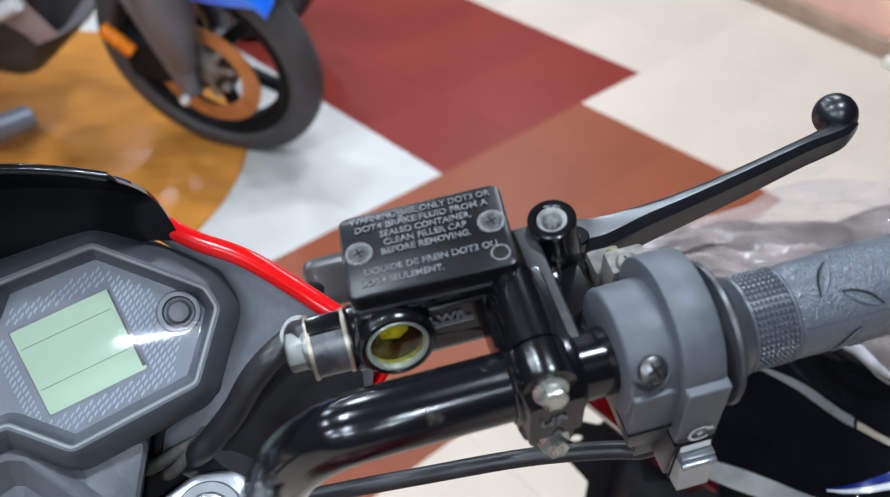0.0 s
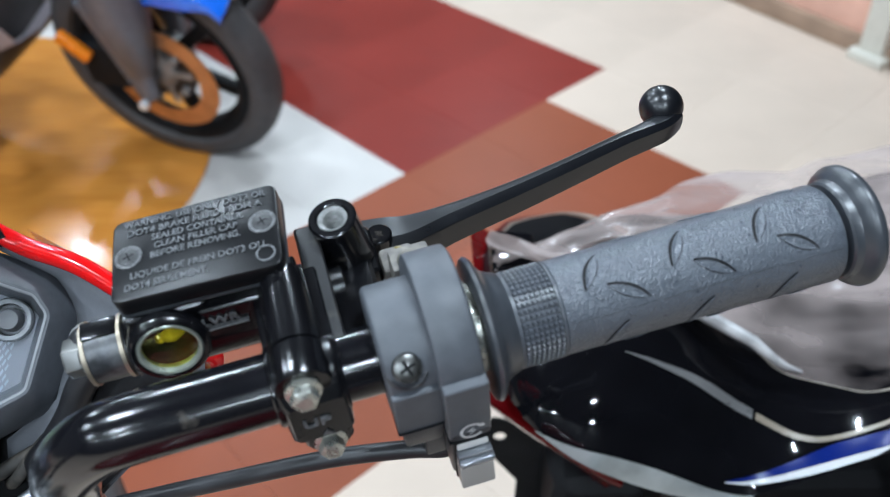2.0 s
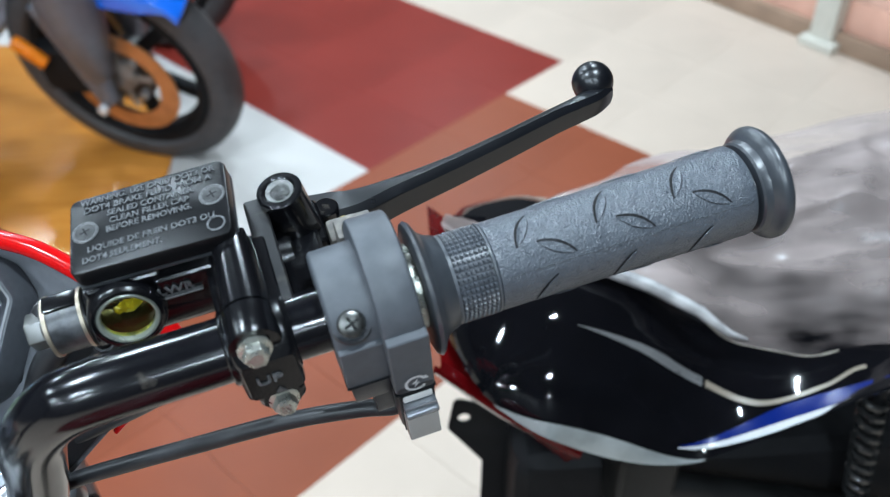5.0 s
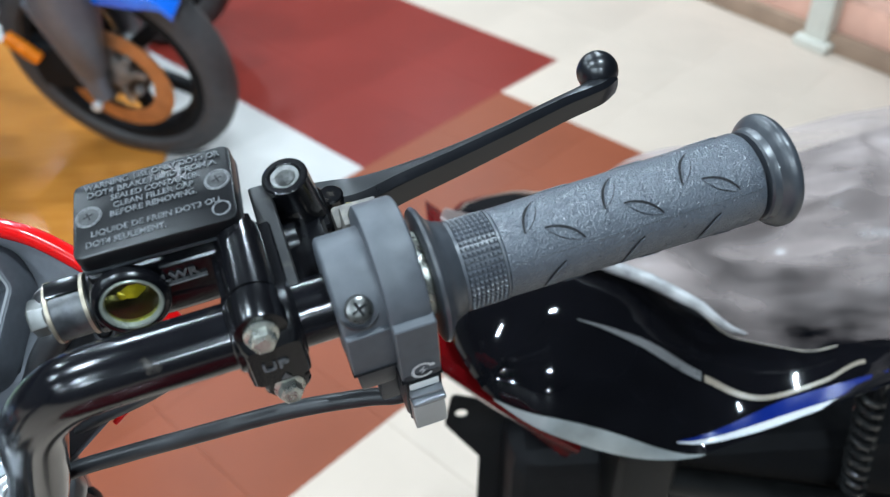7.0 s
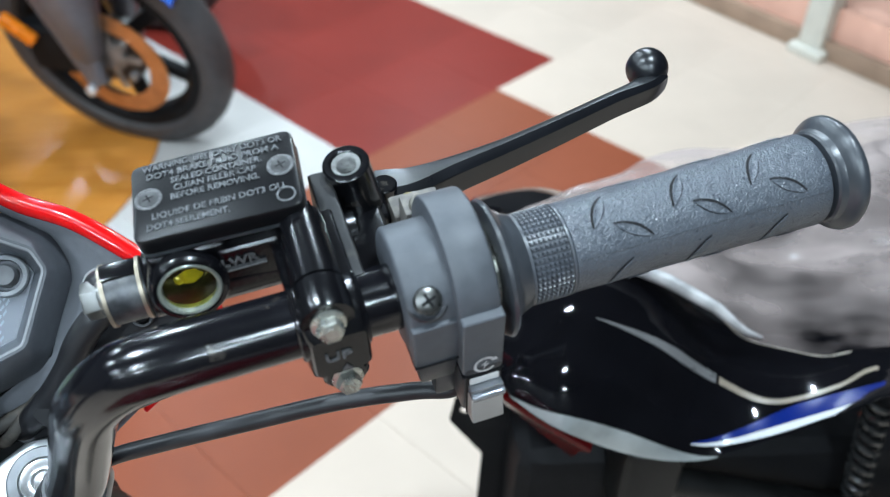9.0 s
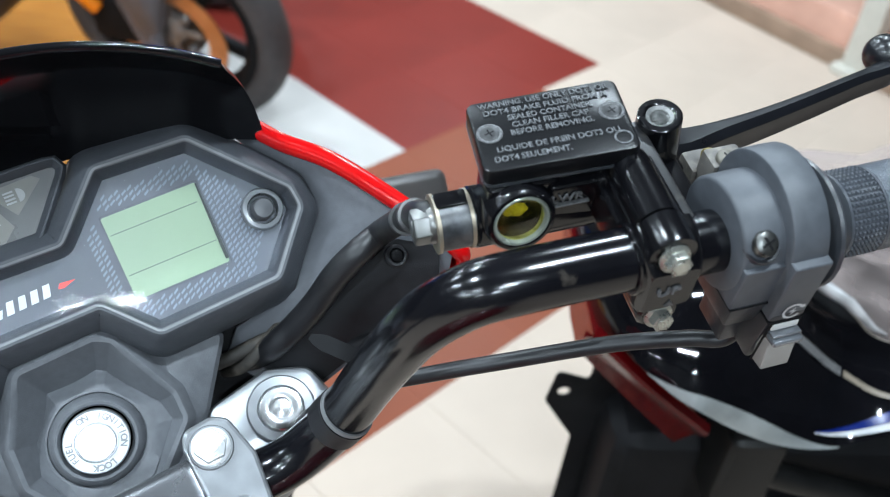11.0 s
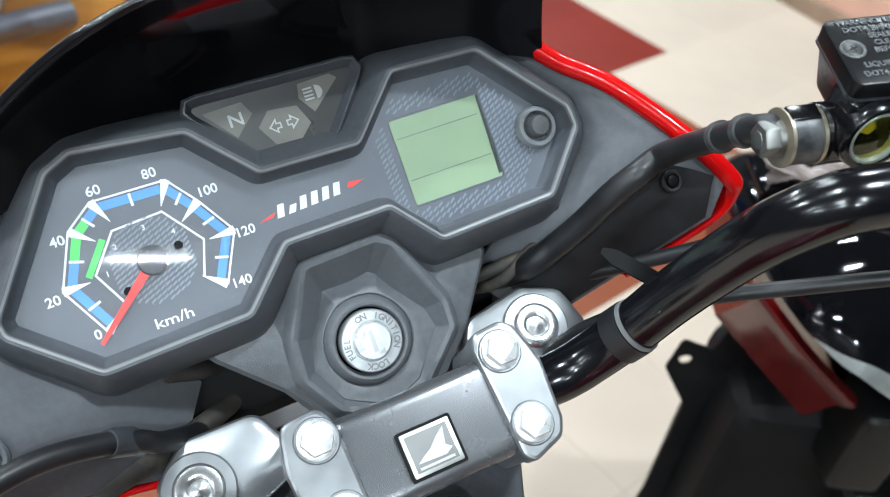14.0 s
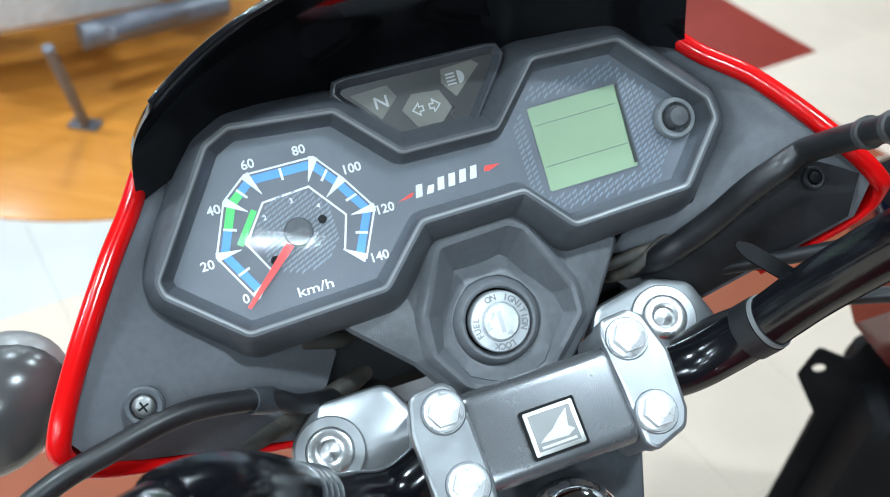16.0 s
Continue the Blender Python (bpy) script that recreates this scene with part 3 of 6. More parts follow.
part("reservoir_cap", bm, shade("satin_cap_paint", (0.0045, 0.0045, 0.0055), 0.30, spec=0.28, rough_vary=0.05, bump=0.10, bump_scale=900, dust=0.3, dust_from=0.64, dust_scale=60, dust_colour=(0.10, 0.09, 0.08)), master, "rectangular black cap with raised warning text")
bm = bmesh.new()
slab(bm, CAP, rounded([(-28.7, -19.1), (26.7, -19.7), (27.1, 15.7), (-28.7, 15.1)], 4.2, 5), -5.2, -4.1)
part("cap_gasket", bm, RUBBER_PLAIN, master)
WORN_RING = shade("worn_screw_seat", (0.08, 0.08, 0.083), 0.4, vary=0.5, scale=900)
for sx, sy in ((21.2, -0.4), (-22.8, -1.4)):
    bm = bmesh.new()
    lathe(bm, CAP, (sx, sy, 2.5), (sx, sy, 3.5), [(0, 4.6), (0.35, 4.6), (0.5, 4.1), (0.2, 3.6)], 32)
    part("screw_ring", bm, WORN_RING, master)
    cross_screw("cap_screw", master, CAP @ Matrix.Translation((sx, sy, 2.35)), 3.5, 0.75, shade("worn_black_screw", (0.035, 0.035, 0.036), 0.4, metal=0.3, vary=0.5, scale=400), "worn black cross-head screw")
CAP_TEXT = [("WARNING. USE ONLY DOT3 OR", -0.6, 11.6, 49), ("DOT4 BRAKE FLUID FROM A", -0.8, 7.9, 49), ("SEALED CONTAINER.", 0.2, 4.3, 33), ("CLEAN FILLER CAP", -0.6, 0.7, 32), ("BEFORE REMOVING.", -0.8, -3.0, 32), ("LIQUIDE DE FREIN DOT3 OU", -0.4, -9.8, 49), ("DOT4 SEULEMENT.", -10.4, -14.2, 29)]
for text, x, y, width in CAP_TEXT:
    est = 0.575 * 3.7 * len(text)
    lettering("raised_text", text, CAP @ Matrix.Translation((x, y, 2.72)), 3.5, 0.7, RAISED, master, "raised lettering coloured pale for its lit edges", stretch=width / est, thick=0.014)
bm = bmesh.new()
lathe(bm, CAP, (21.4, -13.6, 2.5), (21.4, -13.6, 3.5), [(0, 3.2), (0.4, 3.2), (0.4, 2.6), (0, 2.6)], 28, caps=False)
part("cap_emblem_ring", bm, RAISED, master)
GLASS = BAR @ facing((-29.3, 23.0, 1.2), (0, -0.97, 0.24))
bm = bmesh.new()
lathe(bm, GLASS, (0, 0, -12), (0, 0, 5), [(0, 13.2), (9.0, 13.2), (10.8, 12.8), (11.9, 11.8), (12.1, 10.7), (11.2, 10.3)], 48, caps=False)
part("sight_glass_boss", bm, MC_BLACK, master)
bm = bmesh.new()
lathe(bm, GLASS, (0, 0, -2.0), (0, 0, 5), [(0, 10.4), (1.5, 10.4), (1.9, 9.9), (1.7, 9.2), (0.0, 8.6)], 48, caps=False)
part("sight_glass_ring", bm, BRIGHT_RING, master, "pale metal ring round the sight glass")
bm = bmesh.new()
lathe(bm, GLASS, (0, 0, -9), (0, 0, 5), [(0, 9.0), (0.1, 9.0)], 40)
part("brake_fluid", bm, FLUID, master, "amber brake fluid behind the glass")
# two yellow prisms added to draw the glints inside the window
bm = bmesh.new()
lathe(bm, GLASS, (0.5, 0.3, -8.6), (0.8, 0.8, 5), [(0, 6.2), (1.2, 4.8), (2.6, 2.0), (3.0, 0.3)], 6)
lathe(bm, GLASS, (-2.8, -0.6, -8.6), (-3.4, -1.4, 5), [(0, 4.2), (2.2, 1.6), (2.6, 0.3)], 5)
part("glint_prisms", bm, shade("yellow_glint", (0.26, 0.23, 0.03), 0.14, vary=0.2, coat=0.8), master, "faceted yellow prisms added as glints in the level window", smooth=False)
bm = bmesh.new()
lathe(bm, GLASS, (0, 0, -8.2), (0, 0, 5), [(0, 8.95), (6.6, 8.95)], 40, caps=False)
part("sight_glass_wall", bm, shade("sight_wall", (0.30, 0.32, 0.22), 0.3, metal=0.3), master)
bm = bmesh.new()
lathe(bm, GLASS, (0, 0, -2.1), (0, 0, 5), [(0, 8.9), (0.3, 8.7), (0.9, 6.4), (1.15, 0.2)], 40)
pane = part("sight_glass", bm, SIGHT, master, "clear domed level window")
pane.visible_shadow = False
lettering("level_mark_text", "LWR", BAR @ facing((-11.6, 27.2, 4.6), (0, -1.0, 0.1)), 4.6, 0.8, WORN_RING, master, stretch=1.25)
bm = bmesh.new()
box(bm, BAR, (-19.6, 26.4, 0.9), (-3.0, 28.2, 1.7), 0.2, 1)
part("level_mark", bm, WORN_RING, master)
# clamp lug, clamp half and bolts
bm = bmesh.new()
lathe(bm, BAR, (10.6, 33, 13.8), (9.9, 2.6, 12.9), [(0, 3.0), (0.8, 5.4), (2.4, 7.0), (6, 7.4), (30.2, 8.1)], 40)
lathe(bm, BAR, (-0.4, 0, 0), (22.0, 0, 0), [(0, 11.0), (0, 12.2), (0.6, 12.8), (21.8, 12.8), (22.4, 12.2), (22.4, 11.0)], 48)
box(bm, BAR, (1.8, 2.0, 2), (21.8, 34, 11.5), 1.6, 3)
box(bm, BAR, (-0.5, 2.6, -8), (22.3, 32, 8), 2.0, 3)
part("bar_clamp", bm, MC_BLACK, master, "black casting with a bolt barrel gripping the bar")
bm = bmesh.new()
box(bm, BAR, (17.6, 4.0, -8), (25.4, 52, 10.5), 1.4, 3)
part("web_plate", bm, shade("dusty_cast_paint", (0.008, 0.008, 0.009), 0.4, vary=0.3, dust=0.8, dust_from=0.50, dust_scale=70, dust_colour=(0.13, 0.115, 0.095)), master, "dusty black web between reservoir and mirror boss")
bm = bmesh.new()
lathe(bm, BAR, (9.9, 2.2, 12.9), (9.7, -12.0, 12.4), [(0, 8.0), (0.5, 8.5), (11.0, 8.7), (12.6, 8.2), (13.0, 5)], 40)
rings = []
for y, lo, hi, x0, x1 in ((2.2, -13, 16, 0.8, 21.4), (-3, -14.5, 15.5, 0.6, 21.6), (-9, -15.5, 11, 0.8, 21.6), (-12.2, -15.6, 7.5, 1.6, 21.2), (-13.6, -14.4, 6.0, 2.8, 20.2)):
    rings.append([Vector((a, y, b)) for a, b in rounded([(x0, lo), (x1, lo + 1.0), (x1, hi), (x0, hi)], 2.2, 3)])
lp = bands(bm, BAR, rings)
bm.faces.new(lp[0]), bm.faces.new(lp[-1])
rod(bm, BAR, (12.2, 8, -21.6), (12.2, -11.0, -21.6), 8.0, 36, 1.2)
box(bm, BAR, (5.4, -10.6, -20), (19.0, 6, -10), 1.4, 2)
part("clamp_half", bm, MC_BLACK, master, "black outer clamp half with two bolts")
bolt("clamp_bolt", master, BAR @ facing((9.4, -11.8, 12.6), (0, -1, 0.22)), 5.5, 4.0, 5.0)
bolt("clamp_bolt", master, BAR @ facing((12.2, -11.0, -22.2), (0, -1, 0.22)), 5.4, 3.9, 5.0)
lettering("clamp_mark", "UP", BAR @ facing((10.4, -13.8, -3.6), (0, -1, 0.0)), 5.6, 1.2, RAISED, master, stretch=1.3)
bm = bmesh.new()
slab(bm, BAR @ facing((12.6, -13.5, -11.4), (0, -1, 0.0)), [Vector(p) for p in ((-1.8, -1.2), (1.8, -1.2), (0, 1.6))], 0, 0.7)
part("clamp_arrow", bm, WORN_RING, master)
# empty mirror boss
bm = bmesh.new()
lathe(bm, BAR, (31.2, 48.8, 14.6), (36, 50, -26), [(3.0, 4.9), (0.6, 5.2), (0, 6.0), (0, 7.6), (0.5, 8.3), (14, 8.8), (30, 9.4), (44, 8.5)], 44, caps=False)
box(bm, BAR, (20, 40, -24), (44, 62, -8), 3, 3)
box(bm, BAR, (24, 14, -22), (41, 50, -4), 4, 3, taper=(0.9, 0.9))
part("mirror_boss", bm, MC_BLACK, master, "black boss with an empty threaded mirror hole")
bm = bmesh.new()
up = Vector((-5, -2.4, 43)).normalized()
prof = []
for k in range(9):
    prof += [(0.6 + k * 1.9, 5.15), (1.5 + k * 1.9, 3.7)]
lathe(bm, BAR, (31.2, 48.8, 14.6), (36, 50, -26), prof + [(19, 4.0)], 36, caps=False)
part("mirror_thread", bm, shade("thread_steel", (0.22, 0.22, 0.215), 0.42, metal=0.4, vary=0.3, scale=400), master, "bright screw thread inside the boss")
bm = bmesh.new()
lathe(bm, BAR, Vector((31.2, 48.8, 14.6)) - up * 16.0, Vector((31.2, 48.8, 14.6)) - up * 17.0, [(0, 4.5), (0.5, 4.5)], 24)
part("mirror_hole_floor", bm, DARK, master)
# lever
bm = bmesh.new()
LEVER_LINE = [(38, 66.5, -17, 8.5), (50, 66, -18.5, 8.6), (60, 66.4, -20, 7.6), (77, 69.8, -21.6, 5.6), (102, 74.4, -22.8, 4.5), (129, 80.2, -23.4, 4.1), (155, 86.2, -23.6, 4.0), (167, 89.2, -24.6, 4.4), (177, 92.6, -26, 5.0), (185, 97.5, -28, 4.6)]
mid = smooth_path([p[:3] for p in LEVER_LINE], 8)
wide = smooth_path([(p[3], 0, 0) for p in LEVER_LINE], 8)
rings = []
for i, p in enumerate(mid):
    t = i / (len(mid) - 1)
    d = (mid[min(i + 1, len(mid) - 1)] - mid[max(i - 1, 0)]).normalized()
    s = d.cross(Vector((0, 0, 1))).normalized()
    w, dn, lip = wide[i].x, 17.5 - 6.5 * t, 4.2 - 2.2 * t
    rings.append([p + s * c + Vector((0, 0, h)) for c, h in ((w - lip, 0.2), (w - lip * 0.9, 0.0), (w - 0.3, -lip * 0.62), (w, -lip * 0.78), (w + 0.3, -dn * 0.5), (w - 0.2, -dn + 1.2), (w - 1.4, -dn), (-w + 1.6, -dn), (-w, -dn + 2), (-w - 0.3, -dn * 0.5), (-w, -3.4), (-w + 1.2, -2.0), (-w * 0.4, -1.0))])
lp = bands(bm, BAR, rings)
bm.faces.new(lp[0]), bm.faces.new(lp[-1][::-1])
lever = part("brake_lever", bm, LEVER, bike, "satin black brake lever with ball end", angle=24)
bm = bmesh.new()
bmesh.ops.create_uvsphere(bm, u_segments=32, v_segments=20, radius=9.5, matrix=BAR @ Matrix.Translation((181.2, 101.8, -30.0)))
part("lever_ball", bm, LEVER, lever)
bm = bmesh.new()
rod(bm, BAR, (47, 62, -24), (47, 62, -15.6), 5.0, 28)
rod(bm, BAR, (47, 62, -36), (47, 62, -24), 7.5, 28)
part("lever_pivot", bm, MC_BLACK, lever)
bm = bmesh.new()
box(bm, BAR, (44, 36, -20), (56, 47, -6), 1.6, 2)
box(bm, BAR, (46, 28, -14), (60, 38, 4), 1.4, 2)
part("brake_light_switch", bm, shade("dirty_switch", (0.12, 0.11, 0.10), 0.6, vary=0.4, dust=0.5, dust_scale=90), lever, "dusty small brake light switch")
bm = bmesh.new()
sweep(bm, BAR, smooth_path([(50, 40, -6), (50, 41, -1), (52, 36, 1), (48, 30, -8)], 5), 1.0, 10)
part("switch_wire", bm, shade("yellow_wire", (0.20, 0.16, 0.05), 0.5), lever, "short yellow and green wires")
cross_screw("perch_screw", lever, BAR @ facing((52, 31, 4), (0, -0.3, 0.95)), 3.8, 2.2, shade("dusty_steel", (0.17, 0.155, 0.13), 0.5, metal=0.4))

# banjo union and brake hose
bm = bmesh.new()
BJ0, BJ1 = Vector((-43.5, 37, -8)), Vector((-72, 37.5, -8.5))
lathe(bm, BAR, BJ0, BJ1, [(-3, 9.4), (1.0, 9.4), (1.4, 10.4), (13.6, 10.4)], 40)
banjo = part("banjo_union", bm, shade("black_zinc_union", (0.085, 0.088, 0.095), 0.38, metal=0.6, vary=0.4, scale=200, dust=0.3, dust_scale=90, dust_colour=(0.3, 0.29, 0.27)), bike, "dark metal hose union with copper washers")
bm = bmesh.new()
for s in (0.4, 12.6):
    lathe(bm, BAR, BJ0, BJ1, [(s, 7.0), (s, 11.0), (s + 1.3, 11.0), (s + 1.3, 7.0)], 36, caps=False)
part("washer", bm, BRASS, banjo, "copper sealing washers")
bolt("union_bolt", banjo, BAR @ facing(BJ0 + (BJ1 - BJ0).normalized() * 13.6, BJ1 - BJ0, (0, 0.3, 1)), 7.0, 6.2, 8.0, shade("dull_bolt", (0.20, 0.20, 0.195), 0.34, metal=0.9, vary=0.3))
bm = bmesh.new()
box(bm, BAR, (-57, 35, 0.5), (-45, 42, 3.0), 0.8, 2)
part("union_stop", bm, MC_BLACK, banjo)
hose_pts = [BAR @ Vector((-54, 38, -9)), BAR @ Vector((-60, 46, -12)), FACE @ Vector((176, -34, 36)), FACE @ Vector((161, -39, 29)), FACE @ Vector((150, -45, 19)), FACE @ Vector((140, -53, 6)), FACE @ Vector((128, -60, -6)), FACE @ Vector((114, -66, -20)), FACE @ Vector((103, -68, -60)), FACE @ Vector((96, -60, -120))]
bm = bmesh.new()
sweep(bm, ONE, smooth_path(hose_pts, 8), lambda t: 0.0050 + 0.0013 * min(1, t * 2.6), 24)
hose = part("brake_hose", bm, HOSE, bike, "black rubber brake hose running behind the instruments")
bm = bmesh.new()
hp = smooth_path(hose_pts, 8)
for k in (9, 11):
    lathe(bm, ONE, hp[k], hp[k + 1], [(0, 0.0054), (0, 0.0066), (0.0032, 0.0066), (0.0032, 0.0054)], 28, caps=False)
part("hose_ferrule", bm, shade("ribbed_ferrule", (0.16, 0.16, 0.16), 0.35, metal=0.7, vary=0.3), hose, "ribbed crimped metal sleeve")
# switch cable under the bar
bm = bmesh.new()
sweep(bm, BAR, smooth_path([(56, -8, -50), (50, -8, -58), (36, -4, -58.5), (8, 4, -64), (-30, 13, -75), (-60, 20, -84), (-85, 26, -94), (-110, 34, -120), (-125, 40, -160)], 8), 3.4, 20)
part("switch_cable", bm, HOSE, bike, "thin black wiring cable hanging below the bar")
bm = bmesh.new()
sweep(bm, BAR, smooth_path([(20, 26, -30), (-10, 40, -60), (-50, 58, -104), (-95, 74, -138), (-140, 88, -172)], 8), 3.6, 20)
part("throttle_cable", bm, HOSE, bike, "black throttle cable behind the bar")

# fuel tank between the rider's knees, mirrored dark red along the underside of the bar
BACK = Vector((0.48, -0.877, 0))
ACROSS = Vector((0.877, 0.48, 0))
bm = bmesh.new()
rings = []
for t, w, top, low in ((0.13, 0.05, 0.80, 0.70), (0.15, 0.10, 0.84, 0.66), (0.22, 0.135, 0.885, 0.63), (0.34, 0.145, 0.90, 0.62), (0.46, 0.125, 0.885, 0.64), (0.56, 0.09, 0.85, 0.68), (0.60, 0.05, 0.80, 0.70)):
    c = Vector((-0.155, 0.165, 0)) + BACK * t
    rings.append([c + ACROSS * (w * math.copysign(abs(math.cos(a)) ** 0.7, math.cos(a))) + Vector((0, 0, (top + low) / 2 + (top - low) / 2 * math.copysign(abs(math.sin(a)) ** 0.8, math.sin(a)))) for a in [2 * math.pi * k / 32 for k in range(32)]])
lp = bands(bm, ONE, rings)
bm.faces.new(lp[0]), bm.faces.new(lp[-1])
part("fuel_tank", bm, shade("deep_red_tank_paint", (0.20, 0.005, 0.007), 0.2, coat=0.5, vary=0.05), bike, "gloss red fuel tank behind the handlebar", angle=60)
BODY = Matrix((ACROSS, -BACK, Vector((0, 0, 1)))).transposed().to_4x4()
BODY.translation = Vector((-0.155, 0.165, 0))
# unseen engine, seat and side blocks, added as dark bulk for reflections
bm = bmesh.new()
box(bm, BODY, (-0.12, -0.70, 0.16), (0.12, -0.16, 0.64), 0.05, 4)
part("engine", bm, DARK, bike, "unseen black block for engine and frame under the tank")
bm = bmesh.new()
box(bm, BODY, (-0.12, -1.25, 0.68), (0.12, -0.56, 0.78), 0.045, 4)
part("seat", bm, RUBBER_PLAIN, bike, "unseen black seat block behind the tank")
bm = bmesh.new()
box(bm, BODY, (-0.10, -1.30, 0.40), (0.10, -0.62, 0.70), 0.05, 4)
part("side_cover", bm, DARK, bike)

# top yoke, clamps and badge cover
bm = bmesh.new()
poly = rounded([(-110, 4), (-107, 24), (-92, 38), (-58, 38), (-48, 18), (36, 20), (46, 40), (78, 46), (97, 38), (103, 17), (88, -4), (50, -16), (-56, -20), (-88, -6)], 10, 6)
slab(bm, YOKE, poly[::-1], -62, -44, 4.0)
yoke = part("top_yoke", bm, SILVER, bike, "silver painted alloy top yoke")
for sx, cy in ((76, 24.5), (-91, 15.5)):
    bm = bmesh.new()
    lathe(bm, YOKE, (sx, cy, -45), (sx, cy, -30), [(0, 16.0), (2.4, 16.0), (3.2, 15.2), (3.4, 11.0), (1.0, 10.8)], 44, caps=False)
    part("fork_tube_collar", bm, SILVER, yoke)
    bm = bmesh.new()
    lathe(bm, YOKE, (sx, cy, -44), (sx, cy, -30), [(0, 10.7), (2.0, 10.7), (3.0, 9.8), (3.6, 7.0), (3.0, 5.2), (1.4, 4.4), (1.6, 2.5), (2.2, 0.4)], 40)
    part("fork_cap", bm, shade("chrome_cap", (0.85, 0.86, 0.87), 0.22, metal=0.95, vary=0.05), yoke, "bright chromed fork cap")
for sx in (38.5, -44.5):
    bm = bmesh.new()
    if sx > 0:
        cpoly = rounded([(31, -27), (35, -31), (50, -26), (53.5, -19), (55.6, 6), (51, 24), (45, 28), (32, 27), (29.5, 20), (30.3, 0)], 6, 6)
    else:
        cpoly = rounded([(-57, -30), (-34, -31), (-32.4, -20), (-33, 4), (-35, 19), (-39, 23.6), (-54.6, 22.4), (-58.4, 6)], 6, 6)
    slab(bm, YOKE, cpoly, -11, 0.5, 1.8)
    slab(bm, YOKE, shrink(cpoly, 1.0), -46, -12)
    clamp = part("handlebar_clamp", bm, SILVER, bike, "silver alloy handlebar clamp with two bolts", angle=18)
    for sy in ((15.8, -16.2) if sx > 0 else (11.5, -18.6)):
        bm = bmesh.new()
        lathe(bm, YOKE, (sx + 1.5, sy, -2), (sx + 1.5, sy, 5), [(0, 9.4), (2.4, 9.4), (3.2, 8.8)], 36)
        part("bolt_seat", bm, SILVER, clamp)
        bolt("clamp_bolt", clamp, YOKE @ Matrix.Translation((sx + 1.5, sy, 1.2)), 8.0, 6.4, 5.6, STEEL)
bm = bmesh.new()
box(bm, YOKE, (-38, -25, -32), (34, 17, -1.5), 7.0, 6)
cover = part("clamp_cover", bm, GREY_ALLOY, bike, "dark grey textured cover between the clamps")
bm = bmesh.new()
slab(bm, YOKE, rounded([(-14.5, -19), (9.5, -19), (9.5, 1.5), (-14.5, 1.5)], 1.2, 3), -1.2, 0.2)
part("badge_recess", bm, DARK, cover)
bm = bmesh.new()
slab(bm, YOKE, rounded([(-13.3, -17.8), (8.3, -17.8), (8.3, 0.3), (-13.3, 0.3)], 0.8, 3), 0.1, 0.9, 0.2)
part("badge_plate", bm, BADGE, cover, "square pale metal emblem plate")
bm = bmesh.new()
slab(bm, YOKE, [Vector(p) for p in ((-11.6, -16.2), (6.6, -16.2), (6.6, -1.3), (-11.6, -1.3))], 0.7, 1.05)
part("badge_field", bm, BADGE_DARK, cover)
bm = bmesh.new()
slab(bm, YOKE, [Vector(p) for p in ((-10, -12.8), (2, -13.4), (5.4, -11.5), (3.0, -9.6), (4.6, -2.6), (0.5, -5.4), (-3.2, -8.8), (-7, -10.8))], 1.05, 1.4)
slab(bm, YOKE, [Vector(p) for p in ((-10, -15.4), (5, -15.4), (5, -14.4), (-10, -14.4))], 1.05, 1.4)
part("badge_shape", bm, WHITE_INK, cover, "pale abstract emblem shape", smooth=False)
# stem nut on its plate below the cover
bm = bmesh.new()
slab(bm, YOKE, rounded([(-40, -66), (30, -66), (48, -18), (-56, -18)], 8, 4), -64, -47, 3)
part("stem_plate", bm, HOUSING, bike, "dark plate under the clamp cover")
bm = bmesh.new()
lathe(bm, YOKE, (-5, -48, -48), (-5, -48, 0), [(0, 20), (33, 20), (40, 18.6), (45, 15), (48, 9), (49.5, 0.5)], 44)
part("stem_nut", bm, shade("chrome_nut", (0.8, 0.81, 0.83), 0.06, metal=1.0, vary=0.03, rough_vary=0.02), bike, "domed chrome steering stem nut")
# dusty loom and frame under the instruments
bm = bmesh.new()
for i, (x0, y0, x1, y1) in enumerate(((70, 52, 120, 60), (60, 60, 128, 44), (-70, 66, -118, 60), (-70, 72, -30, 66), (96, 58, 140, 66))):
    sweep(bm, YOKE, smooth_path([(x0 + (-14 if x1 > 0 else 14), y0 + 16, -100), (x0, y0, -50 - 5 * i), ((x0 + x1) / 2, (y0 + y1) / 2 + 5, -40 - 4 * i), (x1, y1, -52 - 6 * i), (x1 + (8 if x1 > 0 else -8), y1 + 20, -80)], 6), 3.0 + 0.5 * (i % 3), 14)
part("wiring_loom", bm, DUSTY, bike, "dusty bundle of wires under the instruments")["kind"] = "stuff"
bm = bmesh.new()
rod(bm, YOKE, (-3, 20, -200), (-3, 20, -62), 24, 36)
for sx in (76, -88):
    rod(bm, YOKE, (sx, 23, -650), (sx, 23, -60), 15, 32)
box(bm, YOKE, (-100, 2, -200), (88, 44, -178), 6, 2)
part("front_fork", bm, DARK, bike, "black fork tubes and steering stem")

# instrument cluster
RIM = [(-105, -8), (-104, -14), (-76, -39.5), (-16, -38), (7, -15), (55, -15), (73, -36), (129, -34.5), (151, -9), (150, 1), (116, 37.6), (75, 39.3), (51, 14), (7, 15.4), (-16, 40), (-60, 45), (-71, 40)]
rim = rounded(RIM, 5.0, 4)
bm = bmesh.new()
lv = [(shrink(rim, -13), -46), (shrink(rim, -13), -12), (shrink(rim, -10), -3), (shrink(rim, -3.6), 8.0), (shrink(rim, -1.8), 9.2), (shrink(rim, 0.0), 9.0)]
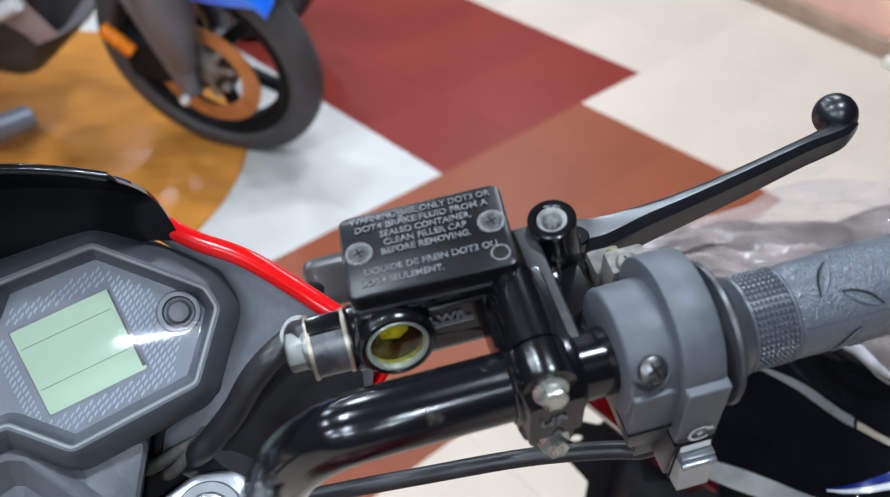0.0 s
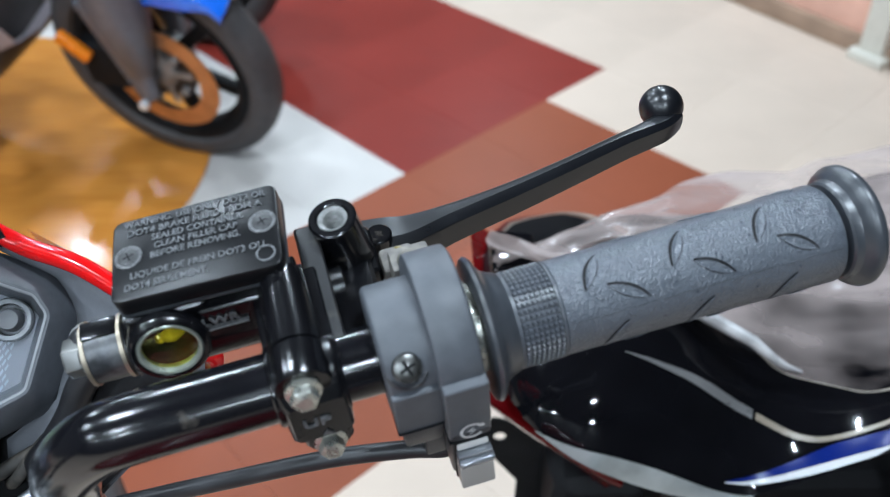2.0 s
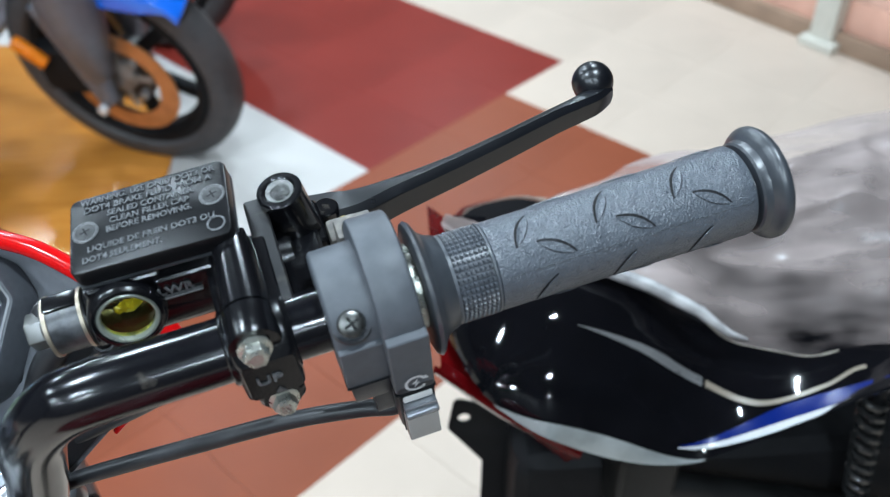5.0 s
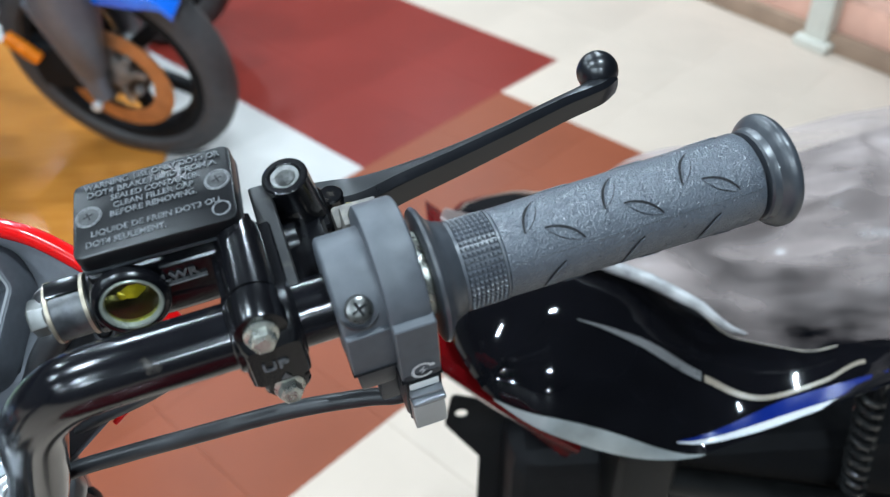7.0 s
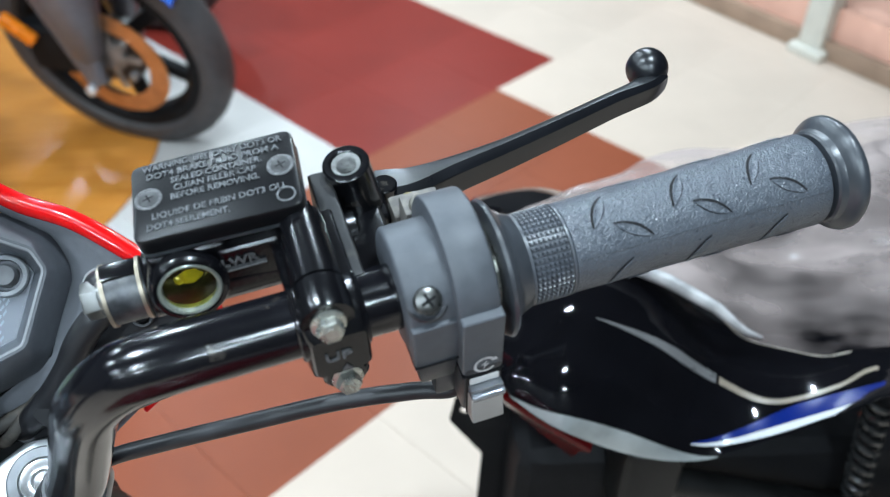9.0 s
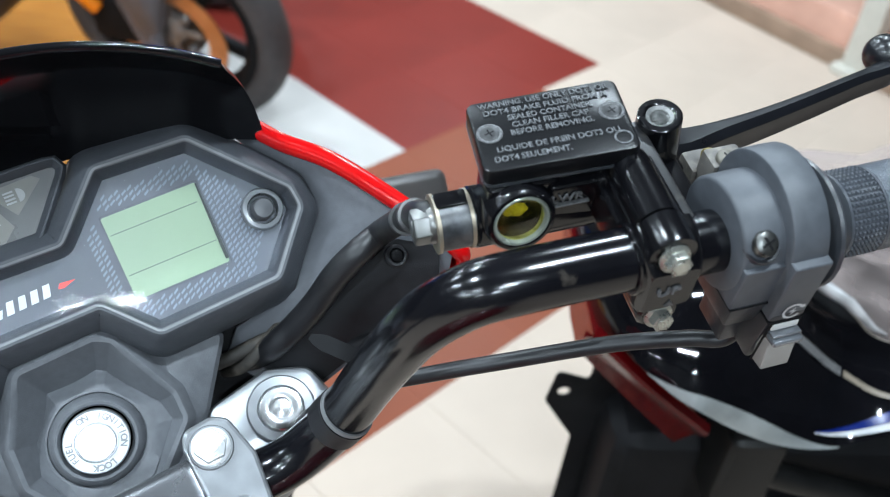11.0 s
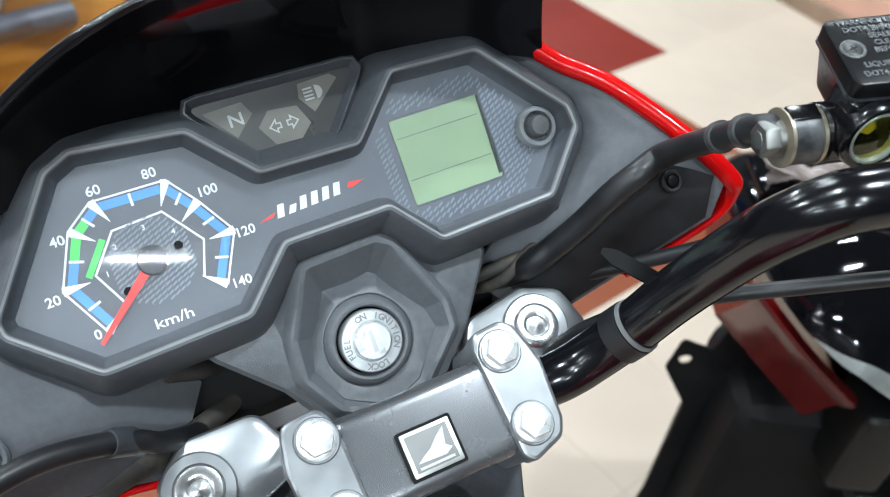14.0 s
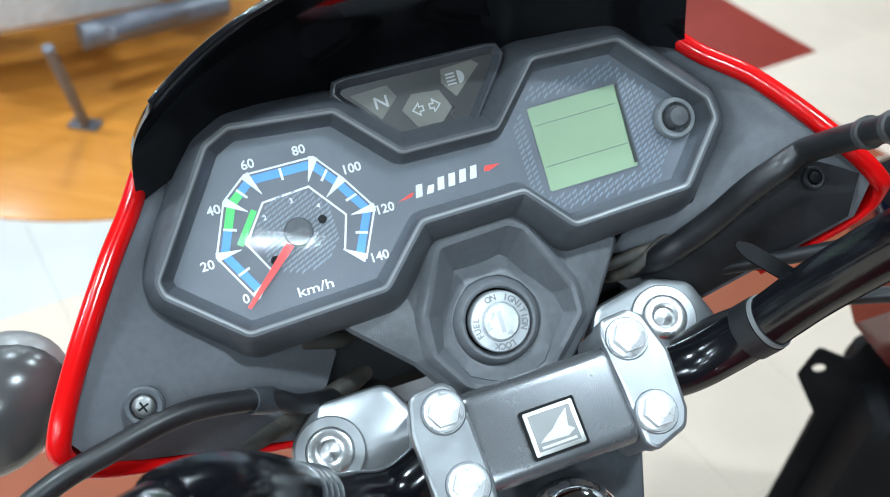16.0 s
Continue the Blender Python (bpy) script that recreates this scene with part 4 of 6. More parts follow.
bands(bm, FACE, [[(p[0], p[1], z) for p in pl] for pl, z in lv])
cluster = part("instrument_panel", bm, HOUSING, bike, "angular instrument panel with speedometer and blank display")
bm = bmesh.new()
bands(bm, FACE, [[(p[0], p[1], z) for p in pl] for pl, z in ((shrink(rim, -0.6), 9.35), (shrink(rim, 0.4), 9.0), (shrink(rim, 0.9), 7.8))])
part("bezel_rim", bm, RIM_GREY, cluster)
bm = bmesh.new()
bands(bm, FACE, [[(p[0], p[1], z) for p in pl] for pl, z in ((shrink(rim, 0.7), 8.2), (shrink(rim, 4.4), -2.0))])
part("bezel_wall", bm, HOUSING, cluster)
bm = bmesh.new()
slab(bm, FACE, shrink(rim, 2.5), -4.0, -2.0)
face = part("dial_face", bm, DIAL, cluster, "dark grey dial face")


def ink(name, polys, material, z=-1.85, h=0.12, label=""):
    bm = bmesh.new()
    for pl in polys:
        slab(bm, FACE, [Vector(p) for p in pl], z, z + h)
    return part(name, bm, material, cluster, label, smooth=False)


def stroke(pts, w):
    """Quads along a broken line."""
    out = []
    for a, b in zip(pts, pts[1:]):
        a, b = Vector(a), Vector(b)
        d = (b - a).normalized()
        nrm = Vector((-d.y, d.x)) * w / 2
        e = d * w * 0.35
        out.append([a - e - nrm, b + e - nrm, b + e + nrm, a - e + nrm])
    return out


# speedometer scale: a broken ring of seven facets
OUT = [(-69.9, -26.0), (-80.6, -5.0), (-71.0, 17.0), (-59.5, 25.6), (-29.0, 25.0), (-19.5, 12.8), (-9.6, -3.4), (-19.6, -23.8)]
HUB = Vector((-44.5, -4.4))
scale_in = [HUB + (Vector(p) - HUB) * 0.80 for p in OUT]
mids = [HUB + (Vector(p) - HUB) * 0.9 for p in OUT]
ink("scale_outline", stroke(OUT, 0.85), WHITE_INK)
segs_blue, segs_green = [], []
for i in range(7):
    a, b = mids[i], mids[i + 1]
    for j in range(2):
        s, e = a.lerp(b, 0.09 + 0.44 * j), a.lerp(b, 0.09 + 0.44 * j + 0.37)
        (segs_green if (i, j) in ((1, 1), (2, 0)) else segs_blue).append(stroke([s, e], 3.6)[0])
ink("speed_band", segs_blue, BLUE_INK, label="pale blue speed band")
ink("economy_band", segs_green, GREEN_INK, label="green economy band")
ticks = []
for p in OUT:
    d = (HUB - Vector(p)).normalized()
    s = Vector((-d.y, d.x))
    p = Vector(p)
    ticks.append([p - s * 2.0, p + s * 2.0, p + d * 11.0 + s * 0.15, p + d * 11.0 - s * 0.15][::-1])
for i in range(7):
    a, b = Vector(OUT[i]).lerp(Vector(OUT[i + 1]), 0.5), scale_in[i].lerp(scale_in[i + 1], 0.5)
    ticks += stroke([a.lerp(b, 0.25), b], 1.1)
ink("scale_ticks", ticks, WHITE_INK, z=-1.72)
INNER = [(-60.1, -17.0), (-67.0, -3.0), (-55.4, 12.0), (-34.6, 13.2), (-22.6, -3.0), (-27.5, -17.5)]
ink("inner_scale", stroke(INNER, 0.9), WHITE_INK)
ink("inner_band", stroke([(-69.2, -2.2), (-60.4, 9.2)], 2.6), GREEN_INK)
for text, x, y in (("0", -74.0, -25.6), ("20", -85.2, -7.4), ("40", -76.0, 14.5), ("60", -56.8, 29.4), ("80", -34.2, 29.4), ("100", -14.6, 15.6), ("120", -5.6, -5.4), ("140", -14.0, -24.8)):
    lettering("scale_number", text, FACE @ Matrix.Translation((x, y, -1.7)), 5.6, 0.2, WHITE_INK, cluster, stretch=1.05, thick=0.02)
for text, x, y in (("1", -62.6, -4.0), ("2", -56.4, 5.4), ("3", -43.6, 9.3), ("4", -33.0, 4.0)):
    lettering("gear_number", text, FACE @ Matrix.Translation((x, y, -1.7)), 3.2, 0.2, WHITE_INK, cluster)
lettering("unit_text", "km/h", FACE @ Matrix.Translation((-44.4, -29.8, -1.7)), 6.0, 0.2, WHITE_INK, cluster, stretch=1.35)


def weave(cx, cy, inside, pitch, w, l):
    """Short slanted dashes in brick bond: a carbon-weave print."""
    out = []
    n = int(70 / pitch)
    for i in range(-n, n + 1):
        for j in range(-n, n + 1):
            x, y = cx + i * pitch, cy + j * pitch * 0.8 + (i % 2) * pitch * 0.4
            if inside(x, y):
                out.append([(x - l / 2, y - w * 0.75), (x + l / 2, y + w * 0.25), (x + l / 2, y + w * 0.75 + 0.3), (x - l / 2, y - w * 0.25 + 0.3)])
    return out


def in_poly(x, y, poly):
    c = False
    for (x1, y1), (x2, y2) in zip(poly, poly[1:] + poly[:1]):
        if (y1 > y) != (y2 > y) and x < (x2 - x1) * (y - y1) / (y2 - y1) + x1:
            c = not c
    return c


ink("carbon_centre", weave(HUB.x, HUB.y, lambda x, y: 4 < (Vector((x, y)) - HUB).length < 17.5, 2.5, 1.25, 2.1), CARBON)
CARB_OUT = [(66, -30), (121, -29), (133, -14), (128, -5), (129, 12), (113, 29), (74, 28.5), (61, 14), (59, -13)]
CARB_IN = [(67, -22), (115, -22), (115, 22), (67, 22)]
ink("carbon_surround", weave(95, 0, lambda x, y: in_poly(x, y, CARB_OUT) and not in_poly(x, y, CARB_IN), 3.0, 1.5, 2.3), CARBON)
bm = bmesh.new()
lathe(bm, FACE, (HUB.x, HUB.y, -2), (HUB.x, HUB.y, 6), [(0, 6.3), (4.2, 6.3), (5.0, 5.6), (5.2, 0.5)], 36)
part("needle_hub", bm, HOUSING, cluster, "round black needle hub")
bm = bmesh.new()
tip = Vector((-73.6, -29.6))
d = (tip - HUB).normalized()
s = Vector((-d.y, d.x))
slab(bm, FACE, [HUB + d * 5 - s * 1.9, HUB + d * 5 + s * 1.9, tip + s * 0.8, tip - s * 0.8][::-1], 0.8, 1.8)
part("needle", bm, shade("orange_red_needle", (0.75, 0.012, 0.008), 0.4, vary=0.04), cluster, "orange-red speedometer needle")
for x, y in ((-33.0, -2.0), (-57.5, -13.2)):
    bm = bmesh.new()
    lathe(bm, FACE, (x, y, -2), (x, y, 5), [(0, 1.9), (0.6, 1.9), (0.8, 1.2)], 20)
    part("dial_screw", bm, DARK, cluster)
# display
bm = bmesh.new()
bands(bm, FACE, [[(p[0], p[1], z) for p in pl] for pl, z in ((rounded([(69, -20.4), (114, -20.4), (114, 20.2), (69, 20.2)], 1.2, 3), -1.8), (rounded([(70, -19.2), (112.6, -19.2), (112.6, 19), (70, 19)], 1.2, 3), -4.6))])
part("display_frame", bm, shade("display_frame", (0.03, 0.034, 0.032), 0.4), cluster)
bm = bmesh.new()
slab(bm, FACE, rounded([(69.4, -19.6), (113.2, -19.6), (113.2, 19.4), (69.4, 19.4)], 1.2, 3), -2.0, -1.75)
part("display", bm, LCD, cluster, "blank pale green liquid crystal display")
ink("display_line", [[(70.6, 10.6), (110.6, 10.6), (110.6, 11.1), (70.6, 11.1)], [(70.6, -8.6), (111.4, -8.6), (111.4, -8.1), (70.6, -8.1)]], LINE_INK, z=-1.74, h=0.05)
# inner shadow at the display's right side, drawn as a dark strip
bm = bmesh.new()
slab(bm, FACE, [Vector(p) for p in ((111.8, -18.0), (113.4, -18.0), (113.4, 19.0), (112.6, 19.0))], -1.7, -1.2)
part("display_edge_shade", bm, shade("display_edge_shade", (0.02, 0.025, 0.022), 0.4), cluster)
bm = bmesh.new()
lathe(bm, FACE, (135.8, -3.5, -2), (135.8, -3.5, 9), [(0, 9.8), (3.4, 9.8), (4.6, 9.0), (4.8, 7.2), (2.0, 6.6)], 40, caps=False)
part("button_surround", bm, shade("button_collar", (0.13, 0.135, 0.14), 0.2, coat=0.5), cluster)
bm = bmesh.new()
lathe(bm, FACE, (135.8, -3.5, -2), (135.8, -3.5, 9), [(0, 5.4), (6.5, 5.2), (8.0, 4.2), (8.4, 1.0)], 32)
part("reset_button", bm, shade("reset_rubber", (0.085, 0.088, 0.095), 0.35), cluster, "round black reset button")
# name script drawn as plain slanted bars with red dashes
ink("name_bars", [[(9 + 5.2 * k, -5.0 + 0.25 * k), (12.2 + 5.2 * k, -4.9 + 0.25 * k), (13.6 + 5.2 * k, 0.6 + 0.25 * k - (2 if k == 1 else 0)), (10.6 + 5.2 * k, 0.6 + 0.25 * k - (2 if k == 1 else 0))] for k in range(6)], WHITE_INK, label="white slanted bars of a name script")
for dash in ([(1.0, -4.4), (7.4, -3.8), (9.0, -2.2), (7.0, -2.4)], [(42.0, -2.0), (44.5, -2.4), (50.0, -0.6), (43.4, 0.2)]):
    ink("name_dash", [dash], RED_INK, label="red dash beside the name script")
# tell-tale windows
TT = [(-12, 50), (11.5, 23.2), (42.5, 23.0), (63, 48)]
bm = bmesh.new()
tt = rounded(TT, 2.5, 3)
bands(bm, FACE, [[(p[0], p[1], z) for p in pl] for pl, z in ((shrink(tt, -4.6), 0.0), (shrink(tt, -3.4), 2.4), (shrink(tt, -2.6), 2.6), (shrink(tt, 0), -2.0))])
part("tell_tale_bezel", bm, HOUSING, cluster)
bm = bmesh.new()
slab(bm, FACE, shrink(tt, -1), -3.4, -2.2)
part("tell_tale_panel", bm, TELL, cluster, "smoked indicator lamp panel")
ink("tell_tale_window", [[(-6, 46), (5, 32.5), (14, 40.5), (11, 46.5)], [(14.5, 34), (19.5, 25), (31, 24.4), (36.8, 29.6), (33, 38.4), (20.5, 39.8)], [(35, 41), (40, 33.5), (54, 45), (51, 47.5), (36.5, 47)]], TELL_BROWN, z=-2.15)
lettering("neutral_letter", "N", FACE @ Matrix.Translation((6.6, 39.6, -1.9)), 7.6, 0.2, GREY_INK, cluster, stretch=1.2)
ARROWS = [[(18.6 + 0.85 * (x - 18), 32.4 + 0.85 * (y - 35)) for x, y in poly_] for poly_ in ([(18, 35), (22.5, 31), (22.5, 33.4), (24.6, 33.4), (24.6, 36.6), (22.5, 36.6), (22.5, 39)], [(34, 35), (29.5, 39), (29.5, 36.6), (27.4, 36.6), (27.4, 33.4), (29.5, 33.4), (29.5, 31)])]
ink("turn_arrows", ARROWS, GREY_INK, z=-1.98)
ink("arrow_fields", [shrink(a, 0.65) for a in ARROWS], TELL_BROWN, z=-1.85, h=0.03)
lamp_poly = [(43 + 3.0 * math.cos(radians(a)), 41.6 + 3.0 * math.sin(radians(a))) for a in range(-90, 91, 15)]
ink("beam_symbol", [lamp_poly] + [[(37.6, 41.6 + dy - 0.4), (41.8, 41.6 + dy - 0.4), (41.8, 41.6 + dy + 0.4), (37.6, 41.6 + dy + 0.4)] for dy in (-2.3, -0.8, 0.8, 2.3)], GREY_INK, z=-1.98)
# one clear lens over the whole face
bm = bmesh.new()
slab(bm, FACE, shrink(rim, 1.4), 3.0, 3.8)
lens = part("cluster_lens", bm, LENS, cluster, "clear glossy instrument lens")
lens.visible_shadow = False

# ignition surround and lock
bm = bmesh.new()
PANEL = rounded([(-40, -50), (-6, -40), (8, -18), (54, -18), (70, -40), (100, -48), (78, -80), (62, -98), (40, -112), (20, -112), (2, -100), (-12, -78)][::-1], 4, 3)
WELL = rounded([(-3, -75), (8, -93), (24, -101), (38, -101), (48, -97), (68, -77), (68, -64), (53, -31), (46, -27), (12, -28), (-2, -57)], 5, 4)
WELL = [a.lerp(b, k / n) for a, b in zip(WELL, WELL[1:] + WELL[:1]) for n in [max(1, int((b - a).length / 1.5))] for k in range(n)]
lock_at = Vector((30.0, -69))


def deep(p):
    """0 at the lower end of the lock well, 1 at its upper end."""
    return min(1, max(0, (p.y + 94) / 60))


def well_loop(d, z):
    return [(p.x, p.y, z + 5.0 * deep(p)) for p in shrink(WELL, d)]


outer_ = [[(p[0], p[1], z) for p in pl] for pl, z in ((PANEL, -40), (PANEL, -16), (shrink(PANEL, 2), -13.4))]
bands(bm, FACE, outer_)
console = part("ignition_console", bm, CONSOLE, bike, "dark plastic console round the ignition lock")
bm = bmesh.new()
edges = []
for loop in ([(p.x, p.y, -13.4) for p in shrink(PANEL, 2)], well_loop(-4.5, -12.0)):
    vs = [bm.verts.new(FACE @ Vector(p)) for p in loop]
    edges += [bm.edges.new((vs[i], vs[(i + 1) % len(vs)])) for i in range(len(vs))]
bmesh.ops.triangle_fill(bm, edges=edges, use_beauty=True)
part("console_face", bm, CONSOLE, console)
bm = bmesh.new()
foot = []
for p in shrink(WELL, 3.0):
    w = deep(p)
    q = p + (lock_at - p).normalized() * (0.6 + 11.0 * w ** 1.3)
    foot.append((q.x, q.y, -9.4 - 8.2 * w ** 0.7))
bands(bm, FACE, [well_loop(d, z) for d, z in ((-4.5, -12.0), (-2.0, -8.0), (-0.6, -7.0), (1.4, -7.4), (2.4, -8.6))] + [foot])
part("lock_well_rim", bm, CONSOLE, console, angle=38)
# the well floor rises to the rim at its lower end and dips round the lock
bm = bmesh.new()
rings = []
for k, z, f in ((0.0, 0, 0), (0.08, 0.5, 0), (0.45, -10.2, 0.6), (0.75, -10.0, 0.9), (0.9, -10.6, 1), (1.0, -12.4, 1)):
    rings.append([])
    for x, y, z0 in foot:
        c = lock_at + (Vector((x, y)) - lock_at).normalized() * 20.0
        q = Vector((x, y)).lerp(c, k)
        rings[-1].append((q.x, q.y, (z0 + z if f == 0 else z0 + (z - z0) * f)))
bands(bm, FACE, rings)
part("lock_mound", bm, CONSOLE, console, "grey raised seat of the lock", angle=38)
LK = FACE @ Matrix.Translation((30.0, -69, 0))
bm = bmesh.new()
lathe(bm, LK, (0, 0, -12), (0, 0, 0), [(0, 20.6), (2.6, 19.4), (4.6, 18.4), (5.4, 17.2), (5.2, 16.0), (4.0, 15.2), (0, 14.8)], 52, caps=False)
part("lock_collar", bm, CONSOLE, console)
bm = bmesh.new()
lathe(bm, LK, (0, 0, -12), (0, 0, 0), [(0, 14.0), (7.6, 14.0), (8.4, 13.4), (8.6, 9.2), (7.6, 8.8)], 52)
part("lock_ring", bm, shade("grey_marked_ring", (0.58, 0.60, 0.62), 0.34, metal=0.65, vary=0.2, scale=200), console, "grey ring with lock position words")
bm = bmesh.new()
lathe(bm, LK, (0, 0, -6), (0, 0, 0), [(0, 8.3), (3.6, 8.3), (4.4, 7.8), (4.6, 0.5)], 44)
part("lock_cylinder", bm, STEEL, console, "bright round key cylinder")
bm = bmesh.new()
box(bm, LK, (-1.0, -5.0, -1.5), (1.0, 5.0, -1.3))
part("key_slot", bm, shade("key_slot_shade", (0.60, 0.60, 0.61), 0.4, metal=0.8), console)
for word, start in (("IGNITION", 62), ("ON", 105), ("FUEL", 200), ("LOCK", 285)):
    for i, ch in enumerate(word):
        a = radians(start - i * 13.0)
        p = LK @ Matrix.Translation((math.cos(a) * 11.2, math.sin(a) * 11.2, -3.45)) @ Euler((0, 0, a - math.pi / 2)).to_matrix().to_4x4()
        lettering("lock_letter", ch, p, 3.9, 0.5, RIM_GREY, console, thick=0.03)

# visor
CX = 26.5


def visor_point(u, v):
    """u -1..1 across, v 0..1 from the foot to the rim."""
    a = abs(u)
    foot = Vector((CX - 3.5 + 127.5 * u, 25.5 + 27.5 * (1 - a ** 2.2), -1 - 19 * (1 - a)))
    rimp = Vector((CX + 109 * math.copysign(a ** 0.9, u), 52.5 + 29.5 * (1 - a ** 2.3), 54 + 10 * (1 - a)))
    bulge = Vector((math.copysign(4.5 * a ** 4, u), 9 - 4 * a ** 4, -7)) * math.sin(math.pi * v)
    return foot.lerp(rimp, v) + bulge


bm = bmesh.new()
NU, NV = 40, 10
back = [[visor_point(-1 + 2 * i / NU, j / NV) for i in range(NU + 1)] for j in range(NV + 1)]
front = [[p + Vector((0, 3.2, -1.6)) for p in row] for row in back]
loops = [back[j] for j in range(NV + 1)] + [front[NV - j] for j in range(NV + 1)]
lp = bands(bm, FACE, loops, close=False)
for i in range(NU):
    bm.faces.new((lp[0][i], lp[-1][i], lp[-1][i + 1], lp[0][i + 1]))
for side in (0, NU):
    for j in range(NV):
        bm.faces.new((lp[j][side], lp[j + 1][side], lp[2 * NV - j][side], lp[2 * NV + 1 - j][side]))
part("visor", bm, VISOR, bike, "gloss black visor above the instruments", angle=50)
bm = bmesh.new()
sweep(bm, FACE, [visor_point(-1 + 2 * i / 60, 1.0) + Vector((0, 1.4, -0.6)) for i in range(61)], 2.0, 12)
part("visor_rim", bm, VISOR, bike)

# shaded copy of the cowl plastic: shade of the right-hand recess as colour
SHADED_RECESS = shade("shaded_recess_plastic", (0.018, 0.018, 0.020), 0.5, vary=0.12, scale=300, bump=0.25, bump_scale=1800, spec=0.3)


# headlamp cowl wings, mirrored left and right
def wing(side):
    def w(x, y, z):
        return Vector((CX + side * (x - CX), y, z))
    bm = bmesh.new()
    inner = [w(118, 52, -18), w(136, 40, -14), w(158, 6, -10), w(158, -16, -8), w(136, -44, -6), w(106, -50, -26), w(96, -64, -46)]
    k = 0 if side > 0 else 2
    outer = [w(140 - 6 * side, 54, -8), w(154 - 2 * side, 30, -4), w(172 + k, 4, 12), w(190 + k, -28, 26), w(203 + k, -54, 33), w(196 + k, -70, 22), w(120, -98, -36)]
    rings = []
    for t in (0, 0.35, 0.7, 1.0):
        rings.append([a.lerp(b, t) + Vector((0, 0, 3.0 * math.sin(math.pi * t))) for a, b in zip(inner, outer)])
    rings2 = [[p + Vector((0, 0, -4)) for p in r] for r in reversed(rings)]
    lp = bands(bm, FACE, rings + rings2, close=False)
    for i in range(len(inner) - 1):
        bm.faces.new((lp[0][i], lp[0][i + 1], lp[-1][i + 1], lp[-1][i]))
    panel = part("cowl_inner_panel", bm, HOUSING_LIGHT, bike, "grey plastic inner panel of the headlamp cowl")
    bm = bmesh.new()
    tri_in = [w(172, -33, 15), w(128, -54, -6), w(104, -63, -32)] if side > 0 else [Vector((-86, -38, -32)), Vector((-80, -44, -36)), Vector((-58, -52, -48))]
    tri_out = [w(197, -51, 30.5), w(192, -69, 21.5), w(122, -95, -34)] if side > 0 else [Vector((-122, -40, 9)), Vector((-135, -67, 18)), Vector((-86, -76, -35))]
    bands(bm, FACE, [[a.lerp(b, t) + Vector((0, 0, 2.2 + 3.0 * math.sin(math.pi * t))) for a, b in zip(tri_in, tri_out)] for t in (0, 0.3, 0.6, 1.0)] + [[a.lerp(b, t) + Vector((0, 0, 1.0)) for a, b in zip(tri_in, tri_out)] for t in (1.0, 0.6, 0.3, 0.0)], close=False)
    part("cowl_recess_panel", bm, SHADED_RECESS if side > 0 else HOUSING, panel)
    bm = bmesh.new()
    pts = smooth_path([w(144.5 - 3 * side, 45 - 2 * side, -7), w(152 - 3 * side, 33.5 - 1.5 * side, -3), w(159.5 - 2.5 * side, 22 - side, 2), w(173 + k, 3, 13), w(191 + k, -28, 27), w(203 + k, -52, 34), w(205 + k, -62, 31), w(196 + k, -72, 22), w(160 + k, -86, -8), w(116, -101, -40)], 7)
    if side > 0:
        pts = pts[:7 * 8 + 1]
    sweep(bm, FACE, pts, lambda t: 4.4 - 3.0 * min(1, max(0, t - 0.68) / 0.16) if side > 0 else 4.6 - 3.0 * max(0.0, t - 0.62) / 0.38, 18)
    trim = part("cowl_edge", bm, RED, bike, "gloss red outer edge of the headlamp cowl")
    bm = bmesh.new()
    o = pts
    o = o[20:] if side > 0 else o[20:-14]
    back = [p + Vector((side * -3, 12, -46)) for p in o]
    far = [Vector((CX + side * (120 + 10 * math.sin(i / len(o) * 3)), p.y + 45, p.z - 130)) for i, p in enumerate(o)]
    bands(bm, FACE, [o, back, far], close=False)
    part("cowl_side", bm, RED, bike, "red painted headlamp cowl side")
    bm = bmesh.new()
    # right cup and screw are coloured dark too, for the shade there
    sc = w(178, -47, 19) if side > 0 else w(175, -53, 16)
    cup = 0.66 if side > 0 else 1.0
    lathe(bm, FACE, sc + Vector((0, 0, 7)), sc + Vector((0, 0, 14)), [(0, 8.0 * cup), (2.6, 8.0 * cup), (3.4, 7.0 * cup), (3.2, 5.4 * cup), (1.0, 5.0 * cup)], 32)
    part("screw_cup", bm, SHADED_RECESS if side > 0 else HOUSING, panel)
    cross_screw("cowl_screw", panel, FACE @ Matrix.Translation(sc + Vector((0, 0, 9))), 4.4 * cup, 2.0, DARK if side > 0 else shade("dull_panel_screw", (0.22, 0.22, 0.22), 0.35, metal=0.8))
    # direction indicator behind the cowl
    bm = bmesh.new()
    c = Vector((225, -24, -120)) if side > 0 else Vector((-198, -42, -46))
    size = (28, 12, 12) if side > 0 else (36, 28, 24)
    if side > 0:
        box(bm, FACE @ Matrix.Translation((232, -24, -120)) @ Euler((0, 0, radians(-12))).to_matrix().to_4x4(), (-30, -17, -17), (34, 15, 15), 8, 4, taper=(0.9, 0.8))
    else:
        bmesh.ops.create_uvsphere(bm, u_segments=32, v_segments=20, radius=1.0, matrix=FACE @ Matrix.Translation(c) @ Euler((0, 0, radians(25))).to_matrix().to_4x4() @ Matrix.Diagonal((*size, 1)))
    ind = part("direction_indicator", bm, shade("black_indicator", (0.06, 0.056, 0.054), 0.34) if side > 0 else shade("smoked_indicator", (0.05, 0.05, 0.05), 0.22), bike, "black rounded direction indicator on a stalk")
    bm = bmesh.new()
    rod(bm, FACE, c, w(160, -20, -80), 6, 20)
    part("indicator_stalk", bm, DARK, ind)
    if side > 0:
        return
    bm = bmesh.new()
